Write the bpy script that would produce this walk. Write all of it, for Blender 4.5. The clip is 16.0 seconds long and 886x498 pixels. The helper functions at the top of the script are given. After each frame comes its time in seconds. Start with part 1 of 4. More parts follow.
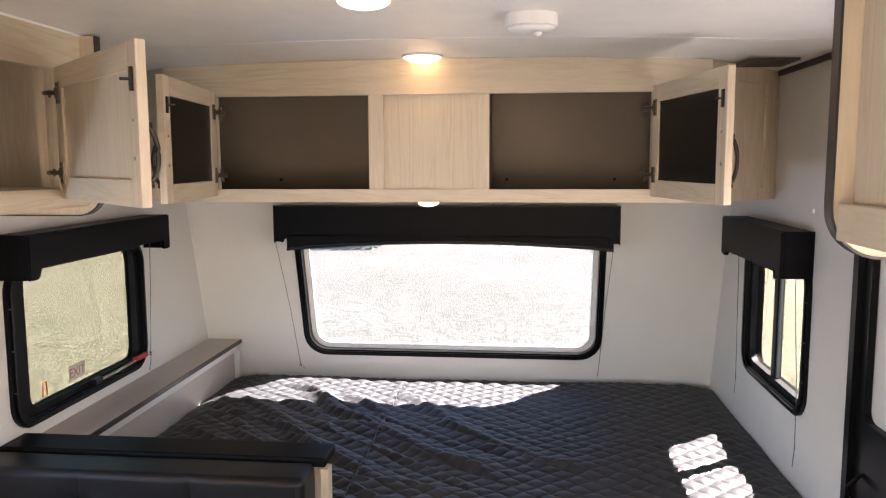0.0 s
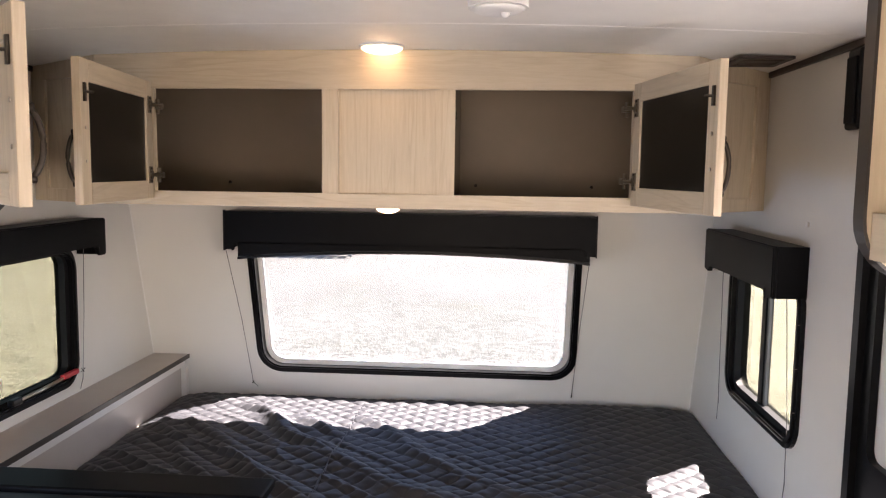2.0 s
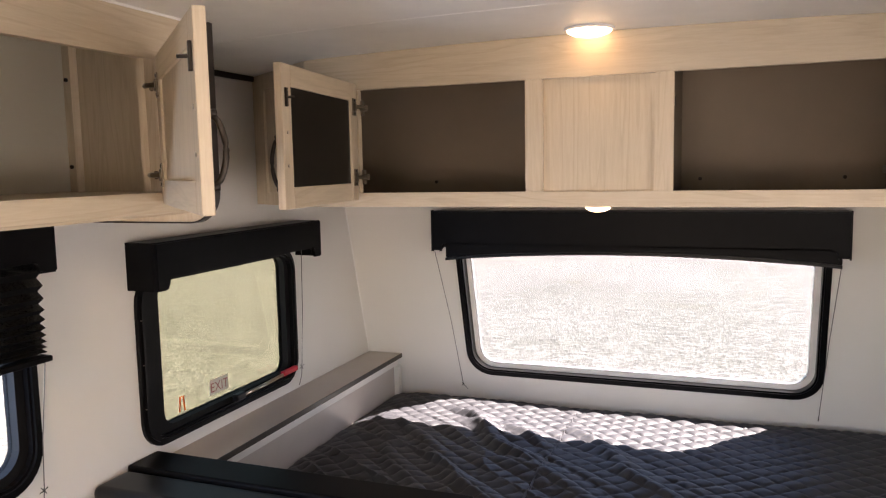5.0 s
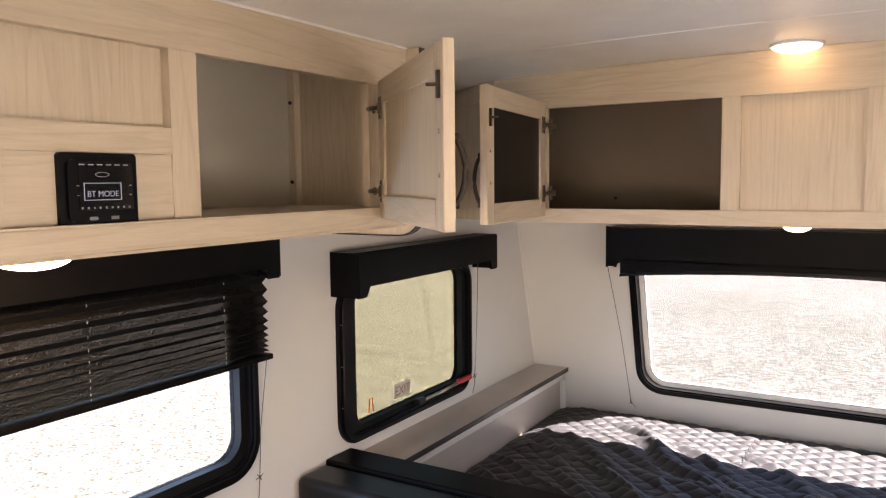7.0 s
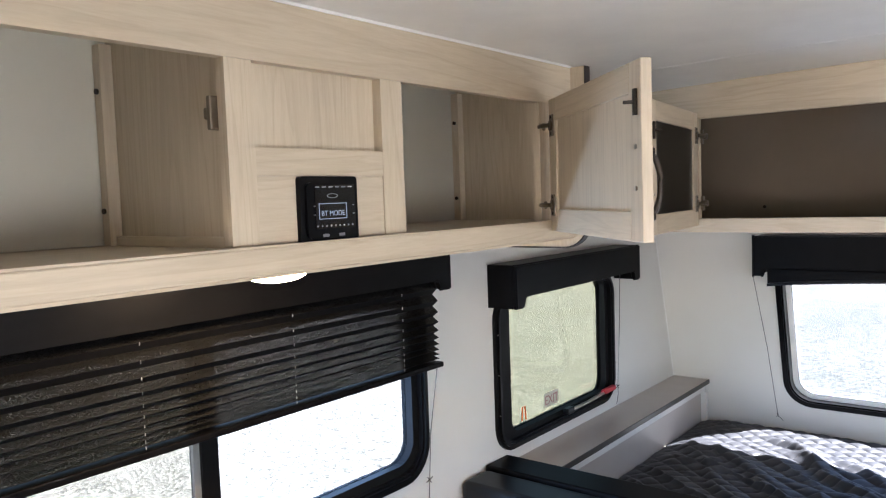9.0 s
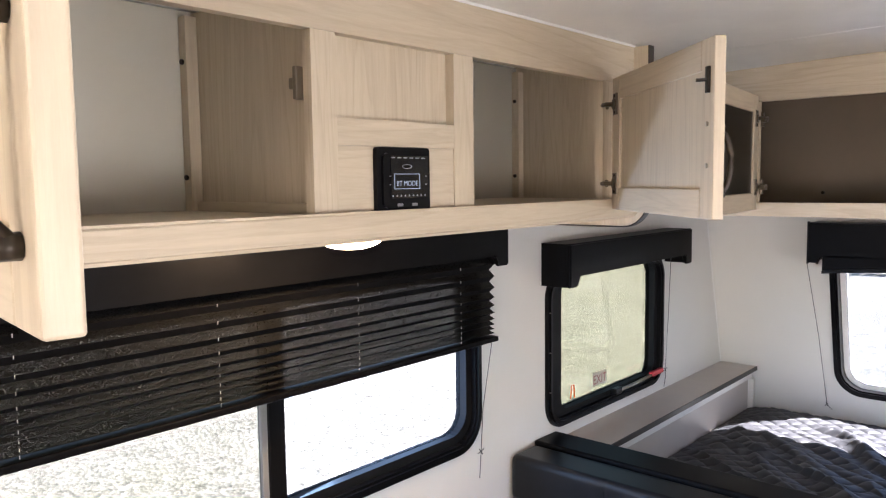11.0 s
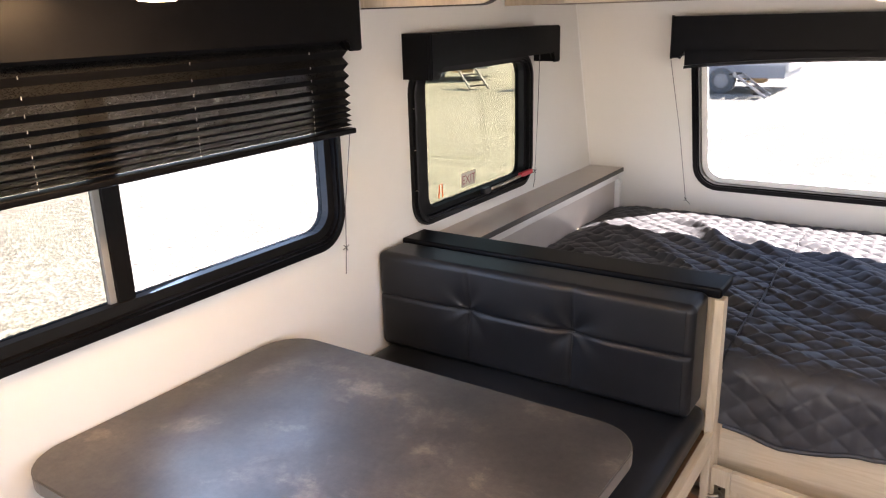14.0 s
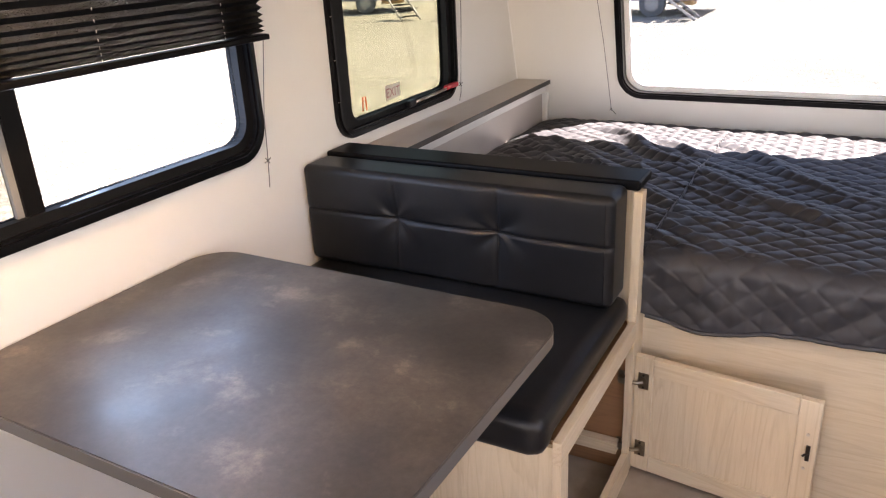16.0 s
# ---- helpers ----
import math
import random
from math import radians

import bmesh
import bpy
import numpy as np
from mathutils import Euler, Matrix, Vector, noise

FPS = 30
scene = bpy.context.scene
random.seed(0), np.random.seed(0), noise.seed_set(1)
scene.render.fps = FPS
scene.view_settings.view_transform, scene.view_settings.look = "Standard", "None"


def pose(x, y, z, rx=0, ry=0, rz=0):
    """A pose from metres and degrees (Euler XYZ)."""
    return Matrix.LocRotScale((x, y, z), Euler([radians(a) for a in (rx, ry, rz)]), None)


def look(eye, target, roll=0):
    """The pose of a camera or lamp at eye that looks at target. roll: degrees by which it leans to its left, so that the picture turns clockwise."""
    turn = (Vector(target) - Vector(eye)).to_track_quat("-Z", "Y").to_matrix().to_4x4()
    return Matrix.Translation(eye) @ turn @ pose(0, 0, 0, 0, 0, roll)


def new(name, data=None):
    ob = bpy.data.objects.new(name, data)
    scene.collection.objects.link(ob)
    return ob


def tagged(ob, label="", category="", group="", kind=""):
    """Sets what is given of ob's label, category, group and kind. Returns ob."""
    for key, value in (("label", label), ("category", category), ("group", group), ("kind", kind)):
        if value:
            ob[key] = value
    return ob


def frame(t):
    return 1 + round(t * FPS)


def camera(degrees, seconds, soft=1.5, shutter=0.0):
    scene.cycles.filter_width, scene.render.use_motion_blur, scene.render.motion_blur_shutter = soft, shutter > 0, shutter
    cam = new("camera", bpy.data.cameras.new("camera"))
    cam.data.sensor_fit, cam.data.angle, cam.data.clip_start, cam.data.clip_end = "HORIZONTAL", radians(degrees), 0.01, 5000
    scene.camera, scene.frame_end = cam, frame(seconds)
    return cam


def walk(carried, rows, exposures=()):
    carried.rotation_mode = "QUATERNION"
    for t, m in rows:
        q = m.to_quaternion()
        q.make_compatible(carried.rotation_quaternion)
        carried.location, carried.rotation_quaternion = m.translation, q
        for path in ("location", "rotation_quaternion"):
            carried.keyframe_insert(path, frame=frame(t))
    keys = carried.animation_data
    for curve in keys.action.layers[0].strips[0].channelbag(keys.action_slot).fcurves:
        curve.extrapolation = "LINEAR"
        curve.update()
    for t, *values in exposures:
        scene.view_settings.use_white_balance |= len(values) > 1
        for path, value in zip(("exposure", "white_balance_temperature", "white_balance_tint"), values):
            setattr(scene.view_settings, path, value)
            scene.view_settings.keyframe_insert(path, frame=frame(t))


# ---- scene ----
cam = camera(60.6, 16.0, soft=1.2)
PATH = [
    (0, (0.026, 0.017, 1.643), (-0.178, 1.993, 1.415), -0.2),
    (0.5, (0.042, 0.044, 1.641), (-0.134, 2.026, 1.442), -0.7),
    (1, (0.048, 0.104, 1.628), (-0.104, 2.09, 1.441), 0.1),
    (1.5, (0.054, 0.188, 1.623), (-0.102, 2.171, 1.421), 0.6),
    (2, (0.055, 0.253, 1.623), (-0.09, 2.238, 1.42), 0.8),
    (2.5, (0.043, 0.305, 1.622), (-0.087, 2.29, 1.409), 0.9),
    (3, (0.065, 0.351, 1.625), (-0.075, 2.332, 1.396), 0.5),
    (3.5, (0.085, 0.383, 1.624), (-0.152, 2.357, 1.402), 0.2),
    (4, (0.092, 0.415, 1.62), (-0.286, 2.366, 1.398), -0.8),
    (4.5, (0.08, 0.423, 1.62), (-0.461, 2.336, 1.397), -1.4),
    (5, (0.066, 0.425, 1.625), (-0.644, 2.283, 1.412), -1.1),
    (7.5, (-0.079, 0.269, 1.642), (-1.173, 1.934, 1.474), -1.1),
    (8, (-0.108, 0.224, 1.64), (-1.271, 1.844, 1.484), -1.7),
    (8.5, (-0.119, 0.188, 1.643), (-1.326, 1.776, 1.502), -1.9),
    (9, (-0.141, 0.156, 1.648), (-1.388, 1.714, 1.512), -2.0),
    (11.5, (-0.163, 0.091, 1.614), (-1.489, 1.575, 1.421), -0.8),
    (12, (-0.159, 0.097, 1.59), (-1.45, 1.602, 1.331), -0.3),
    (12.5, (-0.145, 0.126, 1.562), (-1.375, 1.662, 1.21), 1.0),
    (13, (-0.132, 0.157, 1.537), (-1.287, 1.727, 1.092), 1.1),
    (13.5, (-0.12, 0.17, 1.511), (-1.222, 1.756, 0.99), -0.4),
    (14, (-0.109, 0.173, 1.488), (-1.17, 1.763, 0.898), -1.7),
    (14.5, (-0.101, 0.17, 1.466), (-1.118, 1.764, 0.813), -1.9),
    (15, (-0.09, 0.168, 1.449), (-1.064, 1.766, 0.744), -1.9),
    (15.5, (-0.074, 0.168, 1.429), (-1.008, 1.778, 0.697), -2.3),
    (16, (-0.058, 0.169, 1.407), (-0.966, 1.785, 0.657), -3.0),
]
EXPOSURES = [(0.0, 4.1, 6700, 20), (3.5, 4.07, 6800, 22), (5.0, 4.0, 6900, 22), (7.4, 4.04, 7100, 23), (8.0, 4.16, 6400, 19), (8.5, 4.16, 5950, 13), (9.0, 4.21, 5700, 13), (11.5, 4.32, 6100, 18), (12.5, 4.37, 6350, 17), (14.0, 4.42, 6850, 21), (16.0, 4.42, 7100, 23)]
walk(cam, [(t, look(eye, target, roll)) for t, eye, target, roll in PATH], EXPOSURES)

SKY, SUN, LAMP, DISPLAY = 0.09, 4.0, 0.56, 0.003
GALLEY_FILL, DOOR_DAY, REAR_FILL, DINETTE_DAY = 0.35, 0.46, 1.40, 0.65

# ---- world, sun, lamps, exposure ----
SUN_DIR = Vector((0.6, 0.45, 1.0)).normalized()
world = bpy.data.worlds.new("world")
scene.world = world
world.use_nodes = True
wn = world.node_tree
sky = wn.nodes.new("ShaderNodeTexSky")
sky.sky_type = "NISHITA"
sky.sun_disc = False
sky.sun_elevation = math.asin(SUN_DIR.z)
sky.sun_rotation = math.atan2(SUN_DIR.x, SUN_DIR.y)
wn.links.new(sky.outputs[0], wn.nodes["Background"].inputs[0])
wn.nodes["Background"].inputs[1].default_value = SKY
sun_data = bpy.data.lights.new("sun", "SUN")
sun_data.energy, sun_data.angle, sun_data.color = SUN, radians(0.5), (1.0, 0.95, 0.87)
sun = new("sun", sun_data)
sun.matrix_world = look((5, 2.15, 5), (5 - SUN_DIR.x, 2.15 - SUN_DIR.y, 5 - SUN_DIR.z))



def area_lamp(name, m, sx, sy, power, colour):
    d = bpy.data.lights.new(name, "AREA")
    d.shape, d.size, d.size_y, d.energy, d.color = "RECTANGLE", sx, sy, power, colour
    new(name, d).matrix_world = m


# daylight at dinette and door windows; unseen galley and rear lamps are added fill
area_lamp("galley_side_fill", look((0.925, 0.46, 1.24), (-1.0, 0.55, 1.85)), 1.10, 0.42, GALLEY_FILL, (1.0, 0.95, 0.94))
area_lamp("door_window_daylight", look((0.918, 1.635, 1.40), (-1.0, 1.60, 1.55)), 0.38, 0.62, DOOR_DAY, (1.0, 0.96, 0.93))
area_lamp("dinette_window_daylight", look((-1.535, 1.375, 1.055), (0.9, 1.7, 1.30)), 0.56, 0.24, DINETTE_DAY, (0.45, 0.68, 1.0))
area_lamp("rear_fill", look((-0.22, -2.23, 1.05), (-0.22, 0.0, 0.05)), 1.5, 0.65, REAR_FILL, (1.0, 0.76, 0.54))


# ---- materials ----
def mat(name, colour, rough=0.5, metal=0.0, spec=0.5):
    m = bpy.data.materials.new(name)
    m.use_nodes = True
    b = m.node_tree.nodes["Principled BSDF"]
    b.inputs["Base Color"].default_value = (*colour, 1)
    b.inputs["Roughness"].default_value = rough
    b.inputs["Metallic"].default_value = metal
    b.inputs["Specular IOR Level"].default_value = spec
    return m


def nodes_of(m):
    return m.node_tree.nodes, m.node_tree.links, m.node_tree.nodes["Principled BSDF"]


def coords(m, scale=(1, 1, 1), turn=(0, 0, 0)):
    n, l, _ = nodes_of(m)
    tc = n.new("ShaderNodeTexCoord")
    mp = n.new("ShaderNodeMapping")
    mp.inputs["Scale"].default_value = scale
    mp.inputs["Rotation"].default_value = turn
    l.new(tc.outputs["Object"], mp.inputs["Vector"])
    return mp.outputs["Vector"]


def noise_node(m, vec, scale, detail=4.0, rough=0.55, distort=0.0):
    n, l, _ = nodes_of(m)
    t = n.new("ShaderNodeTexNoise")
    t.inputs["Scale"].default_value = scale
    t.inputs["Detail"].default_value = detail
    t.inputs["Roughness"].default_value = rough
    t.inputs["Distortion"].default_value = distort
    l.new(vec, t.inputs["Vector"])
    return t.outputs["Fac"]


def ramp(m, fac, stops):
    n, l, _ = nodes_of(m)
    r = n.new("ShaderNodeValToRGB")
    while len(r.color_ramp.elements) < len(stops):
        r.color_ramp.elements.new(0.5)
    for e, (p, c) in zip(r.color_ramp.elements, stops):
        e.position, e.color = p, (*c, 1)
    l.new(fac, r.inputs["Fac"])
    return r.outputs["Color"]


def mix(m, a, b, fac, mode="MIX"):
    n, l, _ = nodes_of(m)
    x = n.new("ShaderNodeMix")
    x.data_type, x.blend_type = "RGBA", mode
    for sock, v in ((x.inputs[6], a), (x.inputs[7], b), (x.inputs[0], fac)):
        if isinstance(v, (int, float)):
            sock.default_value = v
        elif isinstance(v, tuple):
            sock.default_value = (*v, 1)
        else:
            l.new(v, sock)
    return x.outputs[2]


def bump(m, fac, strength=0.2, distance=0.002):
    n, l, b = nodes_of(m)
    x = n.new("ShaderNodeBump")
    x.inputs["Strength"].default_value = strength
    x.inputs["Distance"].default_value = distance
    l.new(fac, x.inputs["Height"])
    l.new(x.outputs["Normal"], b.inputs["Normal"])


def wood(name, light, dark, along, rough=0.45):
    """Pale woodgrain laminate; along: the axis of the grain."""
    m = mat(name, light, rough)
    n, l, b = nodes_of(m)
    s = [20.0, 20.0, 20.0]
    s[along] = 1.5
    v = coords(m, tuple(s))
    wide = noise_node(m, v, 0.42, 3, 0.45, 1.6)
    fine = noise_node(m, v, 7.0, 5, 0.7, 0.3)
    s2 = [4.0, 4.0, 4.0]
    s2[along] = 0.7
    patch = noise_node(m, coords(m, tuple(s2)), 1.0, 2)
    w = n.new("ShaderNodeMath")
    w.operation = "FRACT"
    k = n.new("ShaderNodeMath")
    k.operation = "MULTIPLY"
    k.inputs[1].default_value = 8.0
    l.new(wide, k.inputs[0])
    l.new(k.outputs[0], w.inputs[0])
    mid = tuple(0.48 * a + 0.52 * c for a, c in zip(light, dark))
    rings = ramp(m, w.outputs[0], [(0.0, light), (0.50, light), (0.88, mid), (1.0, light)])
    c = mix(m, rings, ramp(m, fine, [(0.35, dark), (0.62, light)]), 0.34)
    c = mix(m, c, ramp(m, patch, [(0.3, (0.9, 0.9, 0.9)), (0.7, (1.04, 1.04, 1.04))]), 1.0, "MULTIPLY")
    l.new(c, b.inputs["Base Color"])
    bump(m, fine, 0.12, 0.001)
    return m


def mottled(name, a, b_, scale, rough=0.6, strength=0.05, fine=120.0, spec=0.5):
    m = mat(name, a, rough, 0.0, spec)
    n, l, b = nodes_of(m)
    v = coords(m)
    c = ramp(m, noise_node(m, v, scale, 5), [(0.3, b_), (0.7, a)])
    l.new(c, b.inputs["Base Color"])
    bump(m, noise_node(m, v, fine, 3), strength, 0.001)
    return m


WOOD_L, WOOD_D = (0.58, 0.485, 0.35), (0.43, 0.345, 0.235)
M_WOOD_X = wood("pale_oak_laminate_x", WOOD_L, WOOD_D, 0)
M_WOOD_Y = wood("pale_oak_laminate_y", WOOD_L, WOOD_D, 1)
M_WOOD_Z = wood("pale_oak_laminate_z", WOOD_L, WOOD_D, 2)
M_RAW = wood("raw_plywood", (0.27, 0.14, 0.065), (0.19, 0.10, 0.045), 0, 0.7)
M_WALL = mottled("wall_board", (0.71, 0.69, 0.645), (0.675, 0.655, 0.61), 2.2, 0.55, 0.08, 260)
M_CEIL = mottled("ceiling_board", (0.86, 0.84, 0.785), (0.80, 0.78, 0.73), 9.0, 0.38, 0.10, 160)
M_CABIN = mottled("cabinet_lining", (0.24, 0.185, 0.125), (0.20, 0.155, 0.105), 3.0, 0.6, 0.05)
M_BLACK = mottled("black_plastic", (0.0035, 0.0035, 0.004), (0.005, 0.005, 0.0055), 30.0, 0.30, 0.05, spec=0.13)
M_VALANCE = mottled("charcoal_valance_board", (0.0025, 0.0025, 0.003), (0.004, 0.004, 0.0045), 20.0, 0.38, 0.04, spec=0.06)
M_RUBBER = mat("black_rubber", (0.005, 0.005, 0.0055), 0.6, 0.0, 0.15)
M_BRONZE = mat("dark_bronze", (0.045, 0.036, 0.028), 0.38, 0.8)
M_NICKEL = mat("brushed_nickel", (0.50, 0.46, 0.40), 0.3, 1.0)
M_HINGE = mat("aged_brass", (0.20, 0.165, 0.12), 0.34, 0.9)
M_WHITEP = mottled("white_plastic", (0.78, 0.77, 0.74), (0.74, 0.73, 0.70), 20.0, 0.4, 0.02)
M_LEDGE = mottled("greige_laminate", (0.47, 0.42, 0.375), (0.43, 0.38, 0.34), 6.0, 0.32, 0.04)
M_BAND = mat("dark_edge_band", (0.022, 0.017, 0.014), 0.4)
M_RED = mat("red_plastic", (0.45, 0.02, 0.03), 0.4)
M_ORANGE = mat("orange_plastic", (0.75, 0.14, 0.02), 0.5)
M_FLOOR = mottled("speckled_vinyl_floor", (0.30, 0.25, 0.20), (0.22, 0.18, 0.145), 12.0, 0.5, 0.05)
M_CORD = mat("grey_cord", (0.10, 0.10, 0.10), 0.8)
M_GREYTRIM = mat("grey_weather_strip", (0.16, 0.16, 0.155), 0.6)
M_TRIM = mat("dark_brown_trim", (0.030, 0.020, 0.015), 0.45)


def glass(name, tint, rough=0.0):
    m = bpy.data.materials.new(name)
    m.use_nodes = True
    n, l = m.node_tree.nodes, m.node_tree.links
    n.remove(n["Principled BSDF"])
    t = n.new("ShaderNodeBsdfTransparent")
    t.inputs[0].default_value = (*tint, 1)
    g = n.new("ShaderNodeBsdfGlossy")
    g.inputs["Roughness"].default_value = rough
    f = n.new("ShaderNodeLayerWeight")
    f.inputs[0].default_value = 0.5
    p = n.new("ShaderNodeMath")
    p.operation = "POWER"
    p.inputs[1].default_value = 5.0
    l.new(f.outputs["Facing"], p.inputs[0])
    q = n.new("ShaderNodeMath")
    q.operation = "MULTIPLY_ADD"
    q.inputs[1].default_value, q.inputs[2].default_value = 0.4, 0.006
    l.new(p.outputs[0], q.inputs[0])
    x = n.new("ShaderNodeMixShader")
    l.new(q.outputs[0], x.inputs[0])
    l.new(t.outputs[0], x.inputs[1])
    l.new(g.outputs[0], x.inputs[2])
    l.new(x.outputs[0], n["Material Output"].inputs[0])
    return m


M_GLASS = glass("clear_glass", (0.448, 0.454, 0.46))
M_TINT = glass("yellow_tinted_glass", (0.284, 0.286, 0.243))
M_FRONT_G = glass("front_tinted_glass", (0.368, 0.377, 0.388))
M_SCREEN_G = glass("screened_glass", (0.348, 0.348, 0.333))
M_TINT_R = glass("grey_tinted_glass", (0.396, 0.396, 0.348))


def lamp_glow(name, colour, power):
    m = mat(name, colour, 0.4)
    b = m.node_tree.nodes["Principled BSDF"]
    b.inputs["Emission Color"].default_value = (*colour, 1)
    b.inputs["Emission Strength"].default_value = power
    return m


M_LAMP_UNDER = lamp_glow("bright_lamp_lens", (1.0, 0.66, 0.34), LAMP * 28.0)
M_LAMP = lamp_glow("warm_lamp_lens", (1.0, 0.66, 0.34), LAMP)

# ---- geometry helpers ----
ROOT = {}


def thing(name, base, label="", category="", group="", kind="", m=None):
    ob = new(name)
    ob.empty_display_size = 0.05
    w = m if m is not None else Matrix.Translation(base)
    ob.matrix_basis = w
    ROOT[ob] = w
    return tagged(ob, label, category, group, kind)


def part(name, bm, material, parent=None, label="", local=False, smooth=False, stuff=False):
    """Links a bmesh (in world places, or in the parent's own if local) as one mesh object."""
    me = bpy.data.meshes.new(name)
    w = ROOT[parent] if parent is not None else Matrix()
    if not local and parent is not None:
        bm.transform(w.inverted())
    bmesh.ops.recalc_face_normals(bm, faces=bm.faces)
    if smooth:
        for f in bm.faces:
            f.smooth = True
    bm.to_mesh(me)
    bm.free()
    me.materials.append(material)
    ob = new(name, me)
    ob.parent = parent
    ROOT[ob] = w
    if label:
        ob["label"] = label
    if stuff:
        ob["kind"] = "stuff"
    return ob


def box(x0, x1, y0, y1, z0, z1, bev=0.0, seg=2, bm=None):
    b = bmesh.new()
    bmesh.ops.create_cube(b, size=1.0, matrix=Matrix.Translation(((x0 + x1) / 2, (y0 + y1) / 2, (z0 + z1) / 2)) @ Matrix.Diagonal((abs(x1 - x0), abs(y1 - y0), abs(z1 - z0), 1)))
    if bev:
        bmesh.ops.bevel(b, geom=b.edges[:], offset=bev, segments=seg, profile=0.5, affect="EDGES", clamp_overlap=True)
    if bm is None:
        return b
    return join(bm, b)


def join(bm, other):
    me = bpy.data.meshes.new("tmp")
    other.to_mesh(me)
    other.free()
    bm.from_mesh(me)
    bpy.data.meshes.remove(me)
    return bm


def rod(p, q, r, n=10, bm=None):
    p, q = Vector(p), Vector(q)
    b = bmesh.new()
    m = Matrix.Translation((p + q) / 2) @ (q - p).to_track_quat("Z", "Y").to_matrix().to_4x4()
    bmesh.ops.create_cone(b, cap_ends=True, segments=n, radius1=r, radius2=r, depth=(q - p).length, matrix=m)
    return b if bm is None else join(bm, b)


def tube(pts, r, n=6, bm=None):
    """A round bar along the points."""
    b = bmesh.new()
    pts = [Vector(p) for p in pts]
    rings = []
    for i, p in enumerate(pts):
        d = (pts[min(i + 1, len(pts) - 1)] - pts[max(i - 1, 0)]).normalized()
        q = d.to_track_quat("Z", "Y")
        rings.append([b.verts.new(p + q @ Vector((r * math.cos(2 * math.pi * k / n), r * math.sin(2 * math.pi * k / n), 0))) for k in range(n)])
    for a, c in zip(rings, rings[1:]):
        for k in range(n):
            b.faces.new((a[k], a[(k + 1) % n], c[(k + 1) % n], c[k]))
    b.faces.new(rings[0][::-1])
    b.faces.new(rings[-1])
    return b if bm is None else join(bm, b)


def rect(u0, u1, v0, v1):
    return [(u0, v0), (u1, v0), (u1, v1), (u0, v1)]


def rrect(u0, u1, v0, v1, r, n=7):
    pts = []
    for cu, cv, a in ((u1 - r, v0 + r, -90), (u1 - r, v1 - r, 0), (u0 + r, v1 - r, 90), (u0 + r, v0 + r, 180)):
        for k in range(n + 1):
            t = radians(a + 90 * k / n)
            pts.append((cu + r * math.cos(t), cv + r * math.sin(t)))
    return pts


def plate(outer, holes, w0, w1, m, bm=None):
    """A board with holes: outline and holes in (u, v), from w0 to w1, placed by m."""
    b = bmesh.new()
    edges = []
    for loop in (outer, *holes):
        vs = [b.verts.new((u, v, w0)) for u, v in loop]
        edges += [b.edges.new((vs[i], vs[(i + 1) % len(vs)])) for i in range(len(vs))]
    bmesh.ops.triangle_fill(b, use_beauty=True, use_dissolve=False, edges=edges)
    out = bmesh.ops.extrude_face_region(b, geom=b.faces[:])
    vs = [g for g in out["geom"] if isinstance(g, bmesh.types.BMVert)]
    bmesh.ops.translate(b, verts=vs, vec=(0, 0, w1 - w0))
    b.transform(m)
    return b if bm is None else join(bm, b)


XL, XR, ZF, YR = -1.475, 0.90, -0.05, -2.2
LEFT = Matrix(((0, 0, -1, XL), (1, 0, 0, 0), (0, 1, 0, 0), (0, 0, 0, 1)))     # u=y, v=z, w outwards
RIGHT = Matrix(((0, 0, 1, XR), (1, 0, 0, 0), (0, 1, 0, 0), (0, 0, 0, 1)))
SLOPE = -0.2811
FRONT = Matrix(((1, 0, 0, 0), (0, SLOPE, 1, 3.708), (0, 1, 0, 0), (0, 0, 0, 1)))  # u=x, v=z, w outwards
XM = (XL + XR) / 2


def ceil_z(x):
    return 1.945 + 0.030 * (1 - ((x - XM) / (XR - XM)) ** 2)


# ---- the shell ----
SW = (2.052, 2.866, 0.837, 1.345)   # side window, left: y0 y1 z0 z1 of the frame's outside
BW = (0.350, 1.722, 0.885, 1.420)   # dinette window
RW = (2.368, 3.020, 0.842, 1.340)   # side window, right
FW = (-0.995, 0.398, 0.728, 1.400)  # front window
DOOR = (1.35, 2.060, 0.02, 1.88)
GALLEY = (-0.15, 1.07, 1.00, 1.47)   # unseen opening added on the galley side for fill light, behind the walk
REAR = (-1.0, 0.55, 0.70, 1.70)      # unseen rear opening added for fill light
T = 0.045


def hole(w, inset, r):
    return rrect(w[0] + inset, w[1] - inset, w[2] + inset, w[3] - inset, r)


SIDE = [(YR, ZF), (3.708 + T + 0.2811 * 0.05, ZF), (3.708 + T - 0.2811 * 2.05, 2.05), (YR, 2.05)]
b = plate(SIDE, [hole(SW, 0.02, 0.07), hole(BW, 0.02, 0.09)], 0, T, LEFT)
tagged(part("wall_left", b, M_WALL), "off-white panelled trailer side wall with two windows", "wall", kind="structure")
b = plate(SIDE, [hole(RW, 0.02, 0.07), rrect(*DOOR, 0.06), rect(*GALLEY)], 0, T, RIGHT)
tagged(part("wall_right", b, M_WALL), "off-white trailer side wall with window and entry door", "wall", kind="structure")
b = plate(rect(XL - T, XR + T, ZF, 2.05), [hole(FW, 0.025, 0.09)], 0, T, FRONT)
tagged(part("wall_front", b, M_WALL), "off-white sloping front wall with a wide window", "wall", kind="structure")
